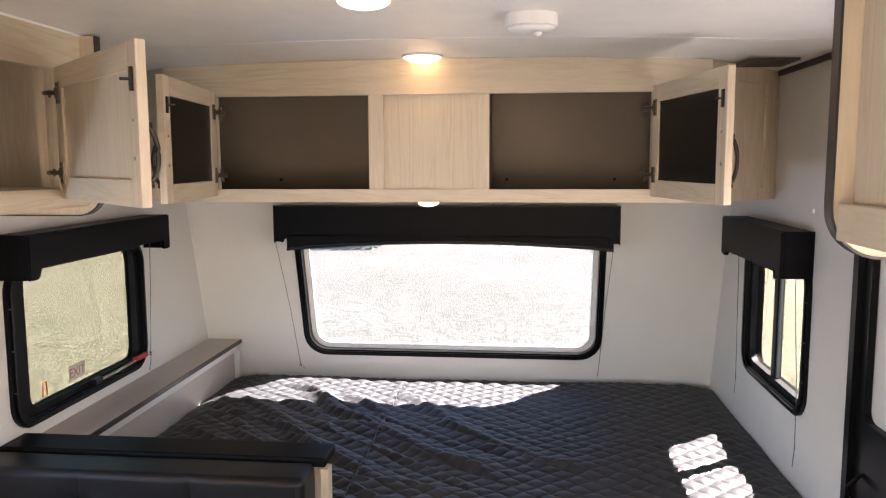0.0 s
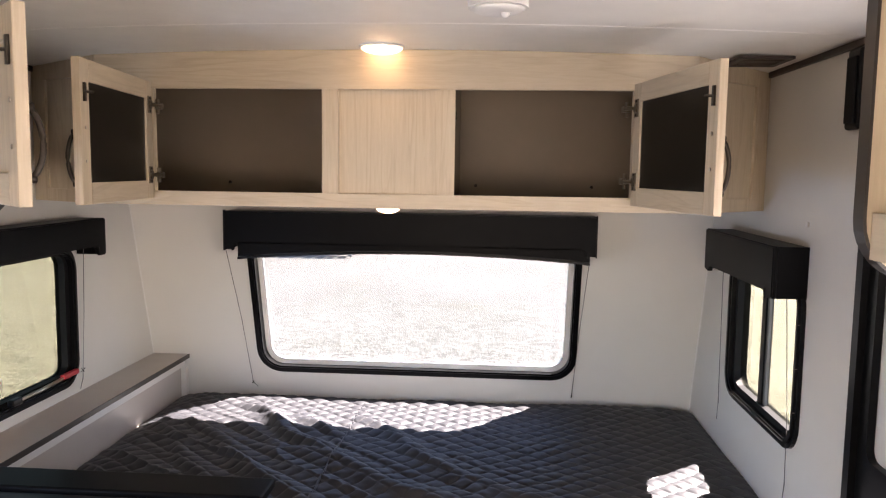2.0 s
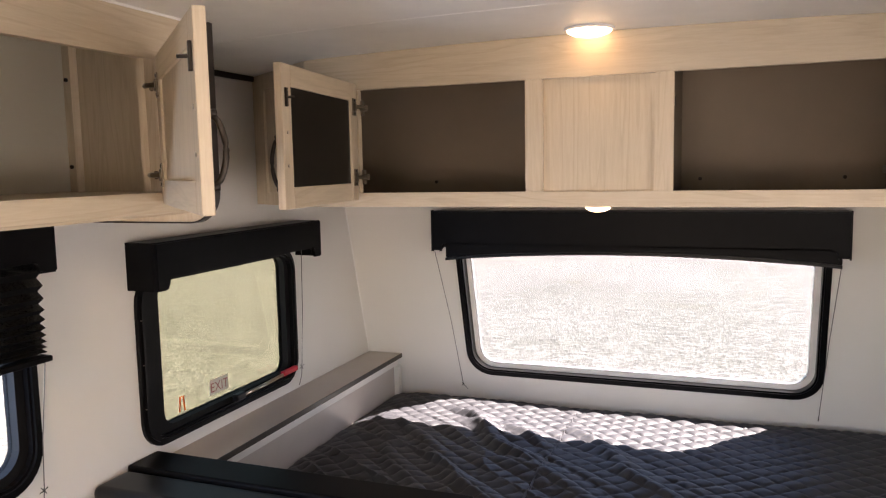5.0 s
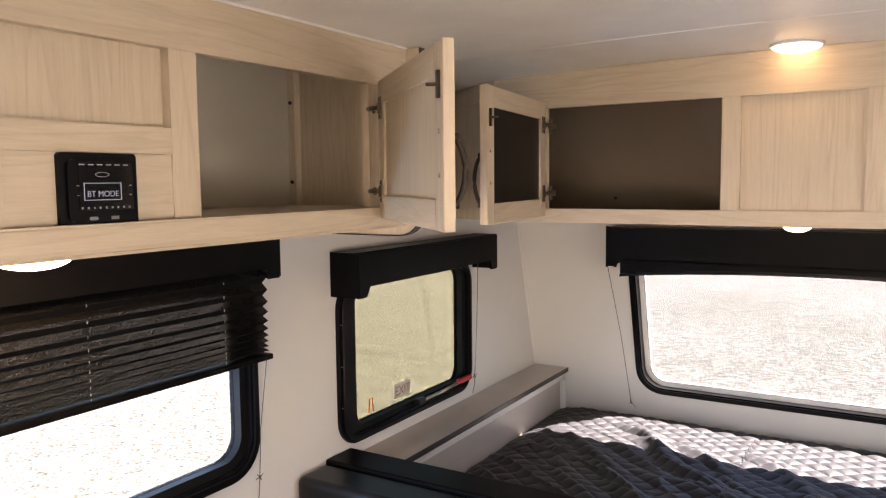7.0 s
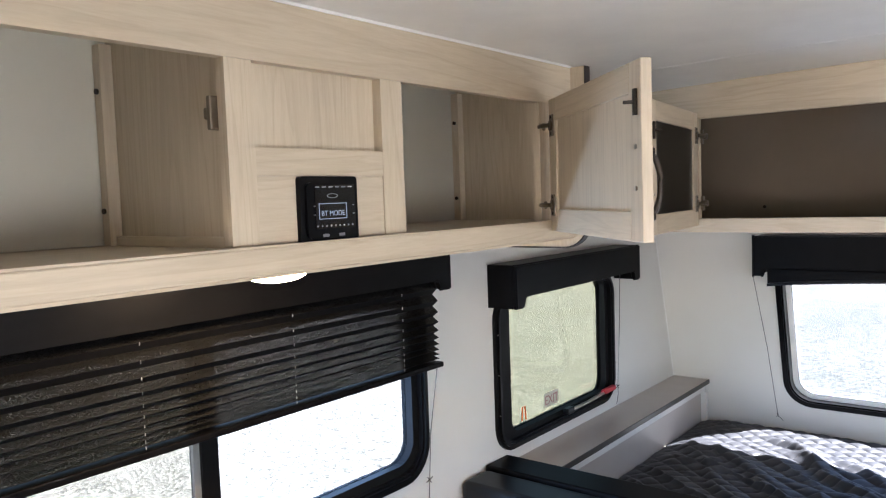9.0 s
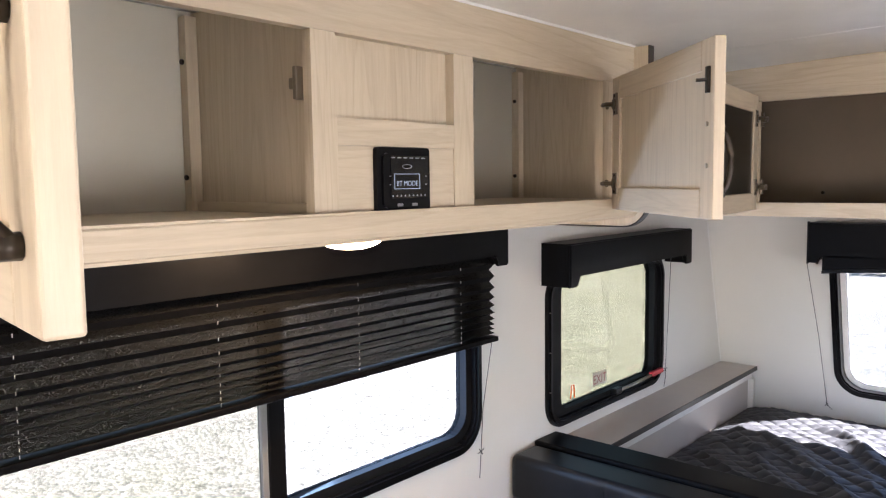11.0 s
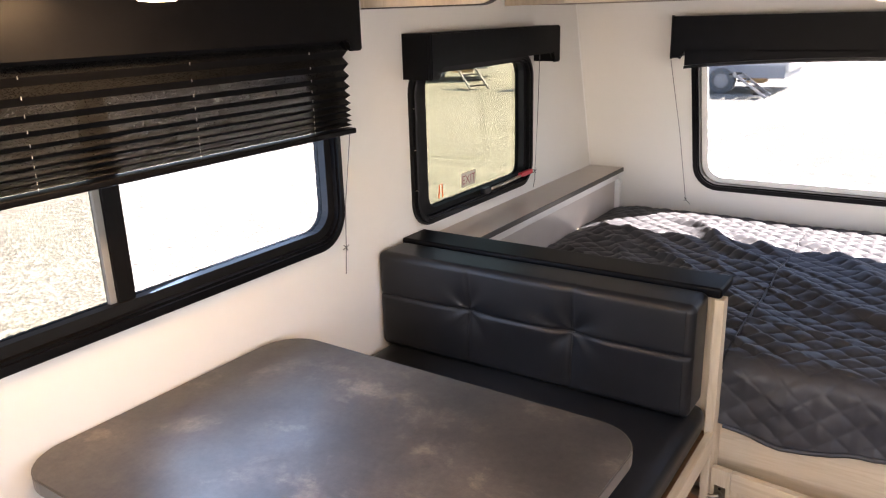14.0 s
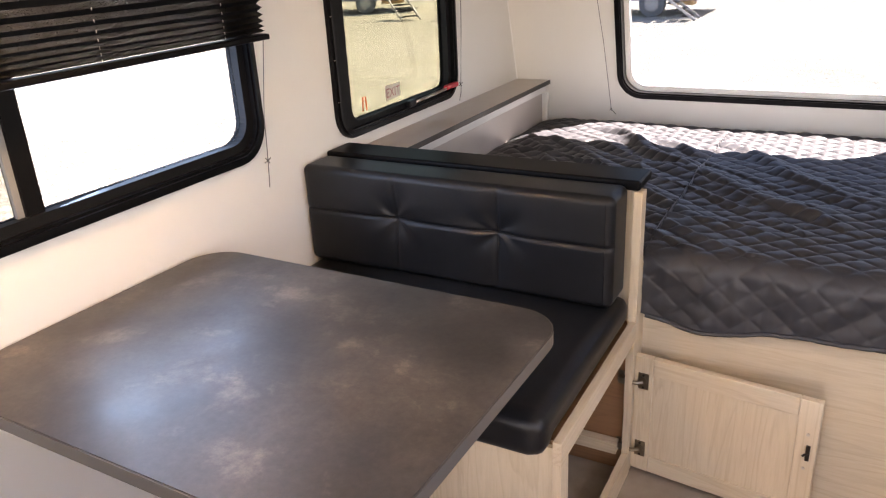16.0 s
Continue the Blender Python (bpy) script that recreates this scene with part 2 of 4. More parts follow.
tagged(part("wall_rear", plate(rect(XL - T, XR + T, ZF, 2.05), [rect(*REAR)], YR - T, YR, Matrix(((1, 0, 0, 0), (0, 0, 1, 0), (0, 1, 0, 0), (0, 0, 0, 1)))), M_WALL), "plain off-white rear wall of the trailer", "wall", kind="structure")
tagged(part("floor", box(XL - T, XR + T, YR - T, 3.74, ZF - 0.06, ZF), M_FLOOR), "beige speckled vinyl trailer floor", "floor", kind="structure")

b = bmesh.new()
N = 24
lo, hi = [], []
for i in range(N + 1):
    x = XL - T + (XR - XL + 2 * T) * i / N
    z = ceil_z(x)
    lo.append((x, z))
    hi.append((x, z + 0.05))
pts = lo + hi[::-1]
ring0 = [b.verts.new((x, YR - T, z)) for x, z in pts]
ring1 = [b.verts.new((x, 3.19, z)) for x, z in pts]
for i in range(len(pts)):
    j = (i + 1) % len(pts)
    b.faces.new((ring0[i], ring0[j], ring1[j], ring1[i]))
for i in range(N):
    b.faces.new((ring0[i], ring0[i + 1], ring0[-2 - i], ring0[-1 - i]))
    b.faces.new((ring1[i], ring1[i + 1], ring1[-2 - i], ring1[-1 - i]))
for y in (2.095, 0.87, -0.35, -1.55):    # filled ridges along the ceiling joints
    for i in range(N):
        (xa, za), (xb, zb) = lo[i], lo[i + 1]
        v = [b.verts.new(p) for p in ((xa, y - 0.004, za + 0.0005), (xb, y - 0.004, zb + 0.0005), (xb, y, zb - 0.0013), (xa, y, za - 0.0013), (xb, y + 0.004, zb + 0.0005), (xa, y + 0.004, za + 0.0005))]
        b.faces.new(v[:4])
        b.faces.new((v[3], v[2], v[4], v[5]))
tagged(part("ceiling", b, M_CEIL), "off-white gently arched trailer ceiling with joint strips", "ceiling", kind="structure")

# dark trim along the ceiling's edge
for nm, x0, x1, y0, y1 in (("trim_left", XL, XL + 0.012, 1.88, 2.66), ("trim_right", XR - 0.012, XR, 1.13, 2.74)):
    tagged(part(nm, box(x0, x1, y0, y1, 1.928, 1.950, 0.003), M_TRIM), "dark brown trim along the ceiling edge", "trim", kind="structure")


# ---- windows ----
def window(name, m, w, tint, label, r=0.085, fw=0.048, slider=None, proud=0.018, reveal=None, second=None, inner=None, bar=0.020):
    """A black framed trailer window set in the wall: frame with stepped inner lip, rubber seal, panes, screws."""
    root = thing(name, m @ Vector(((w[0] + w[1]) / 2, w[2], 0)), label, "window", kind="structure")
    inside = rrect(*inner, r * 0.5) if inner else hole(w, fw, r * 0.62)
    part("window_frame", plate(rrect(*w, r), [hole(w, fw * 0.55, r * 0.78)], -proud * 0.6, T + 0.01, m), M_BLACK, root, "black plastic frame")
    part("window_trim_ring", plate(hole(w, 0.010, r * 0.93), [hole(w, fw * 0.42, r * 0.83)], -proud, -proud * 0.6, m), M_BLACK, root)
    if reveal:
        part("window_reveal", plate(hole(w, fw * 0.55, r * 0.78), [inside], 0.034, T + 0.012, m), reveal, root, "pale inner reveal")
    else:
        part("window_sash", plate(hole(w, fw * 0.55, r * 0.78), [inside], 0.004, T - 0.004, m), M_RUBBER, root, "inner black sash")
    if slider is not None:
        u = slider
        part("mullion", plate(rect(u - bar, u + bar, w[2] + fw * 0.5, w[3] - fw * 0.5), [], 0.012, T - 0.012, m), M_BLACK, root, "upright meeting bar")
        part("mullion_lip", plate(rect(u - bar - 0.016, u - bar - 0.001, w[2] + fw, w[3] - fw), [], 0.018, T - 0.014, m), M_GREYTRIM, root, "grey weather strip")
    spans = [(w[0], w[1], tint)] if slider is None else [(w[0], slider - bar, second or tint), (slider + bar, w[1], tint)]
    for ua, ub, tn in spans:
        full = [(min(max(u, ua), ub), v) for u, v in inside]
        loop = [p for k, p in enumerate(full) if p != full[k - 1]]
        p = part("pane", plate(loop, [], 0.026, 0.030, m), tn, root)
        p.visible_shadow = False
    n = 5
    bm = bmesh.new()
    for i in range(n):
        for v in (w[2] + 0.014, w[3] - 0.014):
            u = w[0] + (w[1] - w[0]) * (i + 0.7) / (n + 0.4)
            c = m @ Vector((u, v, -proud * 0.6))
            d = m @ Vector((u, v, -proud * 0.6 - 0.006))
            rod(c, d, 0.0045, 8, bm)
    for i in range(3):
        for u in (w[0] + 0.014, w[1] - 0.014):
            v = w[2] + (w[3] - w[2]) * (i + 1) / 4
            rod(m @ Vector((u, v, -proud * 0.6)), m @ Vector((u, v, -proud * 0.6 - 0.006)), 0.0045, 8, bm)
    part("screws", bm, M_NICKEL, root, "small screws around the frame", stuff=True)
    return root


win_side = window("window_1", LEFT, SW, M_TINT, "black framed emergency exit window with yellowish tinted glass", inner=(2.152, 2.815, 0.882, 1.312))
win_big = window("window_2", LEFT, BW, M_GLASS, "wide black framed sliding window beside the dinette", 0.10, 0.052, slider=1.045, second=M_SCREEN_G)
win_right = window("window_3", RIGHT, RW, M_TINT_R, "black framed sliding window above the bed", slider=2.728, bar=0.016)
win_front = window("window_4", FRONT, FW, M_FRONT_G, "wide black framed front window above the bed", 0.105, 0.052, reveal=M_WHITEP)

# ---- valances and blinds ----


def valance(name, m, u0, u1, z0, z1, zmid, depth, label, leg0=True, leg1=True, lw=0.045):
    """A padded box pelmet: front board with dropped ends, end boards and a top."""
    root = thing(name, m @ Vector(((u0 + u1) / 2, z0, -depth)), label, "valance")
    r = 0.022
    out = [(u0, z0)]
    if leg0:
        out += [(u0 + lw, z0)] + [(u0 + lw + r - r * math.cos(t), zmid - r + r * math.sin(t)) for t in (0.0, 0.5, 1.0, 1.57)]
    else:
        out = [(u0, zmid)]
    if leg1:
        out += [(u1 - lw - r + r * math.cos(t), zmid - r + r * math.sin(t)) for t in (1.57, 1.0, 0.5, 0.0)] + [(u1 - lw, z0), (u1, z0)]
    else:
        out += [(u1, zmid)]
    out += [(u1, z1), (u0, z1)]
    b = plate(out, [], -depth, -depth + 0.016, m)
    bmesh.ops.bevel(b, geom=[e for e in b.edges if len(e.link_faces) == 2 and e.calc_face_angle(0) > 0.6], offset=0.004, segments=2, affect="EDGES")
    part("front_board", b, M_VALANCE, root)
    for u, z in ((u0, z0 if leg0 else zmid), (u1 - 0.016, z0 if leg1 else zmid)):
        part("end_board", plate(rect(u + 0.0004, u + 0.0156, z + 0.001, z1 - 0.001), [], -depth + 0.014, -0.001, m), M_VALANCE, root)
    part("top_board", plate(rect(u0 + 0.002, u1 - 0.002, z1 - 0.014, z1 - 0.0015), [], -depth + 0.012, -0.001, m), M_VALANCE, root)
    return root


valance("window_valance", LEFT, 2.032, 2.905, 1.306, 1.440, 1.345, 0.106, "charcoal box valance over the exit window")
valance("window_valance", LEFT, 0.33, 1.703, 1.409, 1.533, 1.440, 0.122, "long charcoal box valance over the dinette window")
bed_valance = valance("window_valance", RIGHT, 2.368, 3.050, 1.288, 1.433, 1.308, 0.097, "charcoal box valance over the bed's side window", lw=0.05)
part("blind_bracket", box(XR - 0.080, XR - 0.030, 2.960, 2.984, 1.290, 1.305, 0.002), M_NICKEL, bed_valance, "small metal blind bracket")
FRONTV = Matrix(((1, 0, 0, 0), (0, 0, 1, 3.315), (0, 1, 0, 0), (0, 0, 0, 1)))
valance("window_valance", FRONTV, -1.030, 0.432, 1.305, 1.458, 1.335, 0.145, "wide black box valance over the front window", lw=0.035)


def blind_cloth():
    m = bpy.data.materials.new("black_pleated_cloth")
    m.use_nodes = True
    n, l = m.node_tree.nodes, m.node_tree.links
    b = n["Principled BSDF"]
    b.inputs["Base Color"].default_value = (0.005, 0.005, 0.005, 1)
    b.inputs["Roughness"].default_value = 0.75
    b.inputs["Specular IOR Level"].default_value = 0.10
    tc = n.new("ShaderNodeTexCoord")
    mp = n.new("ShaderNodeMapping")
    mp.inputs["Scale"].default_value = (1, 0.7, 1)
    l.new(tc.outputs["Object"], mp.inputs[0])
    t = n.new("ShaderNodeTexVoronoi")
    t.inputs["Scale"].default_value = 620
    l.new(mp.outputs[0], t.inputs["Vector"])
    sep = n.new("ShaderNodeSeparateColor")
    l.new(t.outputs["Color"], sep.inputs[0])
    r = n.new("ShaderNodeMapRange")
    r.inputs[1].default_value, r.inputs[2].default_value = 0.35, 1.0
    r.inputs[3].default_value, r.inputs[4].default_value = 0.0, 0.075
    l.new(sep.outputs[0], r.inputs[0])
    tr = n.new("ShaderNodeBsdfTransparent")
    tr.inputs[0].default_value = (1, 0.97, 0.92, 1)
    x = n.new("ShaderNodeMixShader")
    l.new(r.outputs[0], x.inputs[0])
    l.new(b.outputs[0], x.inputs[1])
    l.new(tr.outputs[0], x.inputs[2])
    l.new(x.outputs[0], n["Material Output"].inputs[0])
    return m


M_BLIND = blind_cloth()
M_LIFT = mat("pale_cord_hole_dots", (0.42, 0.41, 0.39), 0.8)
# same cloth as the pleats, kept opaque so undersides read as shaded bands
M_PLEAT_SHADE = mat("black_cloth_shade", (0.005, 0.005, 0.0055), 0.8, 0.0, 0.08)
blind = thing("pleated_blind", (XL + 0.06, 1.03, 1.20), "black pleated blind half lowered over the dinette window", "blind")
b = bmesh.new()
z, k, prof = 1.475, 0, []
while z > 1.216:
    step = (0.0165 if k % 2 else 0.0165) * max(0.20, 0.22 + 0.78 * min(1.0, (z - 1.20) / 0.19))
    prof.append((XL + (0.058 if k % 2 else 0.076) , z))
    z -= step
    k += 1
ys = [0.36, 1.698]
b2 = bmesh.new()
for k2, ((xp, zp), (xq, zq)) in enumerate(zip(prof, prof[1:])):
    bb = b if k2 % 2 else b2
    bb.faces.new([bb.verts.new(p) for p in ((xp, ys[0], zp), (xp, ys[1], zp), (xq, ys[1], zq), (xq, ys[0], zq))])
part("pleats", b, M_BLIND, blind, "black pleated cloth", stuff=True)
part("shaded_pleats", b2, M_PLEAT_SHADE, blind, "pleat undersides, opaque to stand for shade", stuff=True)
part("bottom_rail", box(XL + 0.048, XL + 0.086, 0.355, 1.703, 1.200, 1.214, 0.003), M_VALANCE, blind)
# pale bits along each lift cord stand for light through its holes
for y in (0.504, 0.852, 1.200, 1.548):
    bb = bmesh.new()
    for i in range(1, len(prof) - 1, 2):
        x, zz = prof[i + 0]
        box(XL + 0.0835, XL + 0.0845, y - 0.0006, y + 0.0006, prof[i + 1][1] - 0.003 if i + 1 < len(prof) else zz, (prof[i + 1][1] if i + 1 < len(prof) else zz) + 0.003, bm=bb)
    part("lift_cord_dots", bb, M_LIFT, blind, "lift cord holes, light through them as pale dots", stuff=True)

# raised blind of the front window
fb = thing("pleated_blind", (-0.3, 3.23, 1.27), "raised black pleated blind bundled under the front valance", "blind")
for nm, za, zb, y0, y1 in (("pleats", 0.012, 0.085, 3.205, 3.262), ("bottom_rail", 0.0, 0.011, 3.198, 3.268)):
    b = bmesh.new()
    N2 = 30
    prev = None
    for i in range(N2 + 1):
        s = i / N2
        x = -0.985 + 1.395 * s
        z = 1.262 + 0.032 * math.sin(math.pi * s) ** 0.8 + 0.006 * s
        cur = [b.verts.new(p) for p in ((x, y0, z + za), (x, y1, z + za), (x, y1, z + zb), (x, y0, z + zb))]
        if prev:
            for a in range(4):
                b.faces.new((prev[a], prev[(a + 1) % 4], cur[(a + 1) % 4], cur[a]))
        else:
            b.faces.new(cur)
        prev = cur
    b.faces.new(prev)
    part(nm, b, M_VALANCE if nm == "pleats" else M_BLACK, fb)


def cord(name, pts, label, knot=None):
    root = thing(name, pts[-1], label, "cord")
    part("string", tube(pts, 0.0013, 5), M_CORD, root)
    if knot:
        b = bmesh.new()
        for i in range(4):
            a = radians(40 + 85 * i)
            rod(knot, Vector(knot) + Vector((0.004 * math.cos(a), 0.012 * math.cos(a), 0.010 * math.sin(a))), 0.0012, 5, b)
        part("cleat", b, M_RUBBER, root)
    return root


def fy(z):
    return 3.708 + SLOPE * z


cord("blind_cord", [(-1.055, 3.265, 1.29), (-1.04, 3.40, 0.98), (-1.030, fy(0.67) - 0.006, 0.672), (-1.01, fy(0.65) - 0.008, 0.650)], "thin grey blind cord beside the front window", (-1.030, fy(0.67) - 0.006, 0.672))
cord("blind_cord", [(0.418, 3.265, 1.29), (0.402, 3.40, 0.98), (0.388, fy(0.655) - 0.006, 0.655)], "thin grey blind cord beside the front window", (0.388, fy(0.655) - 0.006, 0.655))
cord("blind_cord", [(XL + 0.03, 2.885, 1.34), (XL + 0.012, 2.905, 1.08), (XL + 0.008, 2.893, 0.875), (XL + 0.02, 2.870, 0.850), (XL + 0.03, 2.835, 0.822)], "thin grey blind cord beside the exit window", (XL + 0.008, 2.893, 0.875))
cord("blind_cord", [(XL + 0.07, 1.695, 1.21), (XL + 0.02, 1.714, 1.00), (XL + 0.012, 1.714, 0.873), (XL + 0.016, 1.702, 0.80)], "thin grey blind cord with loose end by the dinette", (XL + 0.012, 1.714, 0.873))
cord("blind_cord", [(XR - 0.03, 2.435, 1.30), (XR - 0.012, 2.428, 0.95), (XR - 0.008, 2.428, 0.742), (XR - 0.014, 2.424, 0.68)], "thin grey blind cord hanging past the side window", (XR - 0.008, 2.428, 0.742))
cord("blind_cord", [(XR - 0.03, 3.045, 1.30), (XR - 0.008, 3.10, 0.78), (XR - 0.014, 3.09, 0.715)], "thin grey blind cord hanging beside the side window", (XR - 0.008, 3.10, 0.78))

# ---- cabinet doors ----
M_SMOKE = mat("smoked_dark_panel", (0.008, 0.007, 0.0055), 0.28, 0.0, 0.3)


def bow_handle(parent, u, v0, v1, side, m):
    b = bmesh.new()
    pts = []
    for i in range(11):
        s = i / 10
        pts.append(m @ Vector((u, side * (0.004 + 0.020 * math.sin(math.pi * s) ** 0.6), v0 + (v1 - v0) * s)))
    tube(pts, 0.0052, 7, b)
    for v in (v0, v1):
        rod(m @ Vector((u, side * 0.0005, v)), m @ Vector((u, side * 0.012, v)), 0.007, 8, b)
    return part("handle", b, M_BRONZE, parent, "dark bronze bow handle", smooth=True)


def cab_door(name, hinge, tip, z0, z1, side, label, panel_mat=None, handle_v=(0.14, 0.50), catch=True, cv=0.77, sv=(0.30, 0.53)):
    """A framed cabinet door standing open. side: +1 if its outer face lies to the left of hinge -> tip."""
    h, t = Vector((*hinge, z0)), Vector((*tip, z0))
    w, ht, th, st = (t - h).length, z1 - z0, 0.020, 0.052
    ux = (t - h).normalized()
    uy = Vector((-ux.y, ux.x, 0))
    m = Matrix(((ux.x, uy.x, 0, h.x), (ux.y, uy.y, 0, h.y), (0, 0, 1, h.z), (0, 0, 0, 1)))
    root = thing(name, None, label, "cabinet door", m=m)
    pm = panel_mat or M_WOOD_Z
    for nm, a in (("stile", (0, st, 0, ht)), ("stile", (w - st, w, 0, ht)), ("rail", (st, w - st, 0, st)), ("rail", (st, w - st, ht - st, ht))):
        part(nm, box(a[0] + 0.0003, a[1] - 0.0003, -th / 2, th / 2, a[2], a[3], 0.0022), M_WOOD_Z if nm == "stile" else M_WOOD_X, root, local=True)
    part("door_panel", box(st - 0.006, w - st + 0.006, -0.004, 0.004, st - 0.006, ht - st + 0.006), pm, root, "smoked dark panel" if panel_mat else "", local=True)
    bow_handle(root, w - st * 0.5, ht * handle_v[0], ht * handle_v[1], side, m @ Matrix.Translation((0, side * th / 2, 0)))
    for v in (0.20, 0.80):
        zc = ht * v
        b = box(0.012, 0.042, -side * 0.0130, -side * 0.0102, zc - 0.025, zc + 0.025, 0.0012)
        rod((0.026, -side * 0.012, zc), (0.026, -side * 0.0165, zc), 0.0125, 14, b)
        tube([(0.026, -side * 0.018, zc), (0.012, -side * 0.029, zc), (-0.004, -side * 0.032, zc), (-0.018, -side * 0.026, zc)], 0.0055, 7, b)
        box(-0.040, -0.010, -side * 0.033, -side * 0.014, zc - 0.009, zc + 0.009, 0.003, bm=b)
        box(-0.044, -0.024, -side * 0.020, -side * 0.0125, zc - 0.022, zc + 0.022, 0.002, bm=b)
        hinge = part("hinge", b, M_HINGE, root, "aged brass cup hinge", local=True)
        b = bmesh.new()
        for dz in (-0.019, 0.019):
            rod((0.027, -side * 0.0125, zc + dz), (0.027, -side * 0.0145, zc + dz), 0.0036, 8, b)
        part("hinge_screws", b, M_BRONZE, hinge, local=True, stuff=True)
    if catch:
        b = box(w - 0.024, w - 0.014, -side * 0.016, -side * 0.0101, ht * cv - 0.022, ht * cv + 0.022, 0.001)
        rod((w - 0.019, -side * 0.014, ht * cv), (w - 0.028, -side * 0.030, ht * cv), 0.003, 6, b)
        part("catch", b, M_BRONZE, root, "dark catch plate", local=True)
        b = bmesh.new()
        for v in sv:
            rod((w - 0.024, -side * 0.0095, ht * v), (w - 0.024, -side * 0.0125, ht * v), 0.0042, 8, b)
        part("screws", b, M_NICKEL, root, local=True, stuff=True)
    return root


# ---- front overhead cabinet ----
YC = 2.486
PLANE_C = Matrix(((1, 0, 0, 0), (0, 0, 1, YC), (0, 1, 0, 0), (0, 0, 0, 1)))   # u=x, v=z, w=+y
front_cab = thing("overhead_cabinet", (XM, YC, 1.512), "pale oak overhead cabinet across the front wall, doors open", "cabinet")
xa, xb = -1.165, 0.612
top = [(xb + (xa - xb) * i / 16, ceil_z(xb + (xa - xb) * i / 16) - 0.001) for i in range(17)]
OL, OR_, MP = (-0.985, -0.472, 1.554, 1.859), (-0.078, 0.432, 1.554, 1.859), (-0.423, -0.126, 1.556, 1.861)
part("bottom_rail", plate(rect(xa, xb, 1.512, 1.554), [], 0, 0.02, PLANE_C), M_WOOD_X, front_cab)
part("top_rail", plate([(xa, 1.8605)] + [(xb, 1.8605)] + top, [], 0, 0.02, PLANE_C), M_WOOD_X, front_cab)
for u0, u1 in ((xa, OL[0]), (OL[1], MP[0]), (MP[1], OR_[0]), (OR_[1], xb)):
    part("stile", plate(rect(u0, u1, 1.5543, 1.8602), [], 0, 0.02, PLANE_C), M_WOOD_Z, front_cab)
part("centre_panel", plate(rect(MP[0] - 0.004, MP[1] + 0.004, 1.553, 1.862), [], 0.013, 0.0195, PLANE_C), M_WOOD_Z, front_cab, "recessed centre panel")


def corner_panel(x0, y0, x1, y1):
    """The face turned back towards the side wall, with a recessed panel."""
    d = Vector((x1 - x0, y1 - y0, 0))
    w = d.length
    d.normalize()
    n = Vector((-d.y, d.x, 0))
    if n.y < 0:
        n = -n
    m = Matrix(((d.x, n.x, 0, x0), (d.y, n.y, 0, y0), (0, 0, 1, 0), (0, 0, 0, 1))) @ Matrix(((1, 0, 0, 0), (0, 0, 1, 0), (0, 1, 0, 0), (0, 0, 0, 1)))
    zt = ceil_z(x1) - 0.001
    zs = ceil_z(x0) - 0.001
    part("corner_frame", plate([(0, 1.512), (w, 1.512), (w, zt), (0, zs)], [rect(0.035, w - 0.075, 1.552, 1.898)], 0, 0.02, m), M_WOOD_Z, front_cab)
    part("corner_panel", plate(rect(0.031, w - 0.071, 1.548, 1.902), [], 0.008, 0.018, m), M_WOOD_Z, front_cab)


corner_panel(xa, YC + 0.0005, XL + 0.001, 2.660)
corner_panel(xb, YC + 0.0005, XR - 0.001, 2.748)
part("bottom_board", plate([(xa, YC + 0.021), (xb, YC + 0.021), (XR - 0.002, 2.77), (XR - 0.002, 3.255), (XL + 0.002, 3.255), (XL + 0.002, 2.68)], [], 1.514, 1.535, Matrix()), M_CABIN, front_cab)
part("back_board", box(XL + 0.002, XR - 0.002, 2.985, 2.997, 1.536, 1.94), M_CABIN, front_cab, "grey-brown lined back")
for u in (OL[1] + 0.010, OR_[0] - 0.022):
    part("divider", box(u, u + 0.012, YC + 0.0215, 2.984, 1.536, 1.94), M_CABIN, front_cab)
for u in (OL[1] + 0.001, OR_[0] - 0.009):
    part("catch", box(u - 0.004, u + 0.012, YC + 0.021, YC + 0.034, 1.775, 1.800, 0.002), M_BRONZE, front_cab, "dark catch")
b = bmesh.new()
for u in (-0.93, -0.52, -0.03, 0.38):
    rod((u, 2.984, 1.575), (u, 2.978, 1.575), 0.006, 8, b)
part("screws", b, M_BRONZE, front_cab, stuff=True)
cab_door("cabinet_door", (-0.992, 2.470), (-0.925, 1.962), 1.533, 1.876, -1, "open pale oak cabinet door with smoked panel", M_SMOKE)
cab_door("cabinet_door", (0.440, 2.470), (0.535, 1.962), 1.533, 1.876, 1, "open pale oak cabinet door with smoked panel", M_SMOKE)

# ---- left overhead cabinet ----
XC = -1.075
M_LINING = mottled("beige_lining", (0.53, 0.495, 0.405), (0.49, 0.455, 0.37), 3.0, 0.6)
PLANE_L = Matrix(((0, 0, -1, XC), (1, 0, 0, 0), (0, 1, 0, 0), (0, 0, 0, 1)))   # u=y, v=z, w towards the wall
left_cab = thing("overhead_cabinet", (XC, 1.0, 1.535), "pale oak overhead cabinet above the dinette, doors open", "cabinet")
Y0, Y1 = -0.35, 1.852
zt = ceil_z(XC) - 0.001
part("top_rail", plate(rect(Y0, Y1, 1.8625, zt), [], 0, 0.02, PLANE_L), M_WOOD_Y, left_cab)
part("caulk_bead", box(XC - 0.004, XC + 0.003, Y0, Y1 + 0.02, zt - 0.004, zt + 0.0006), M_WHITEP, left_cab, "white caulk bead")
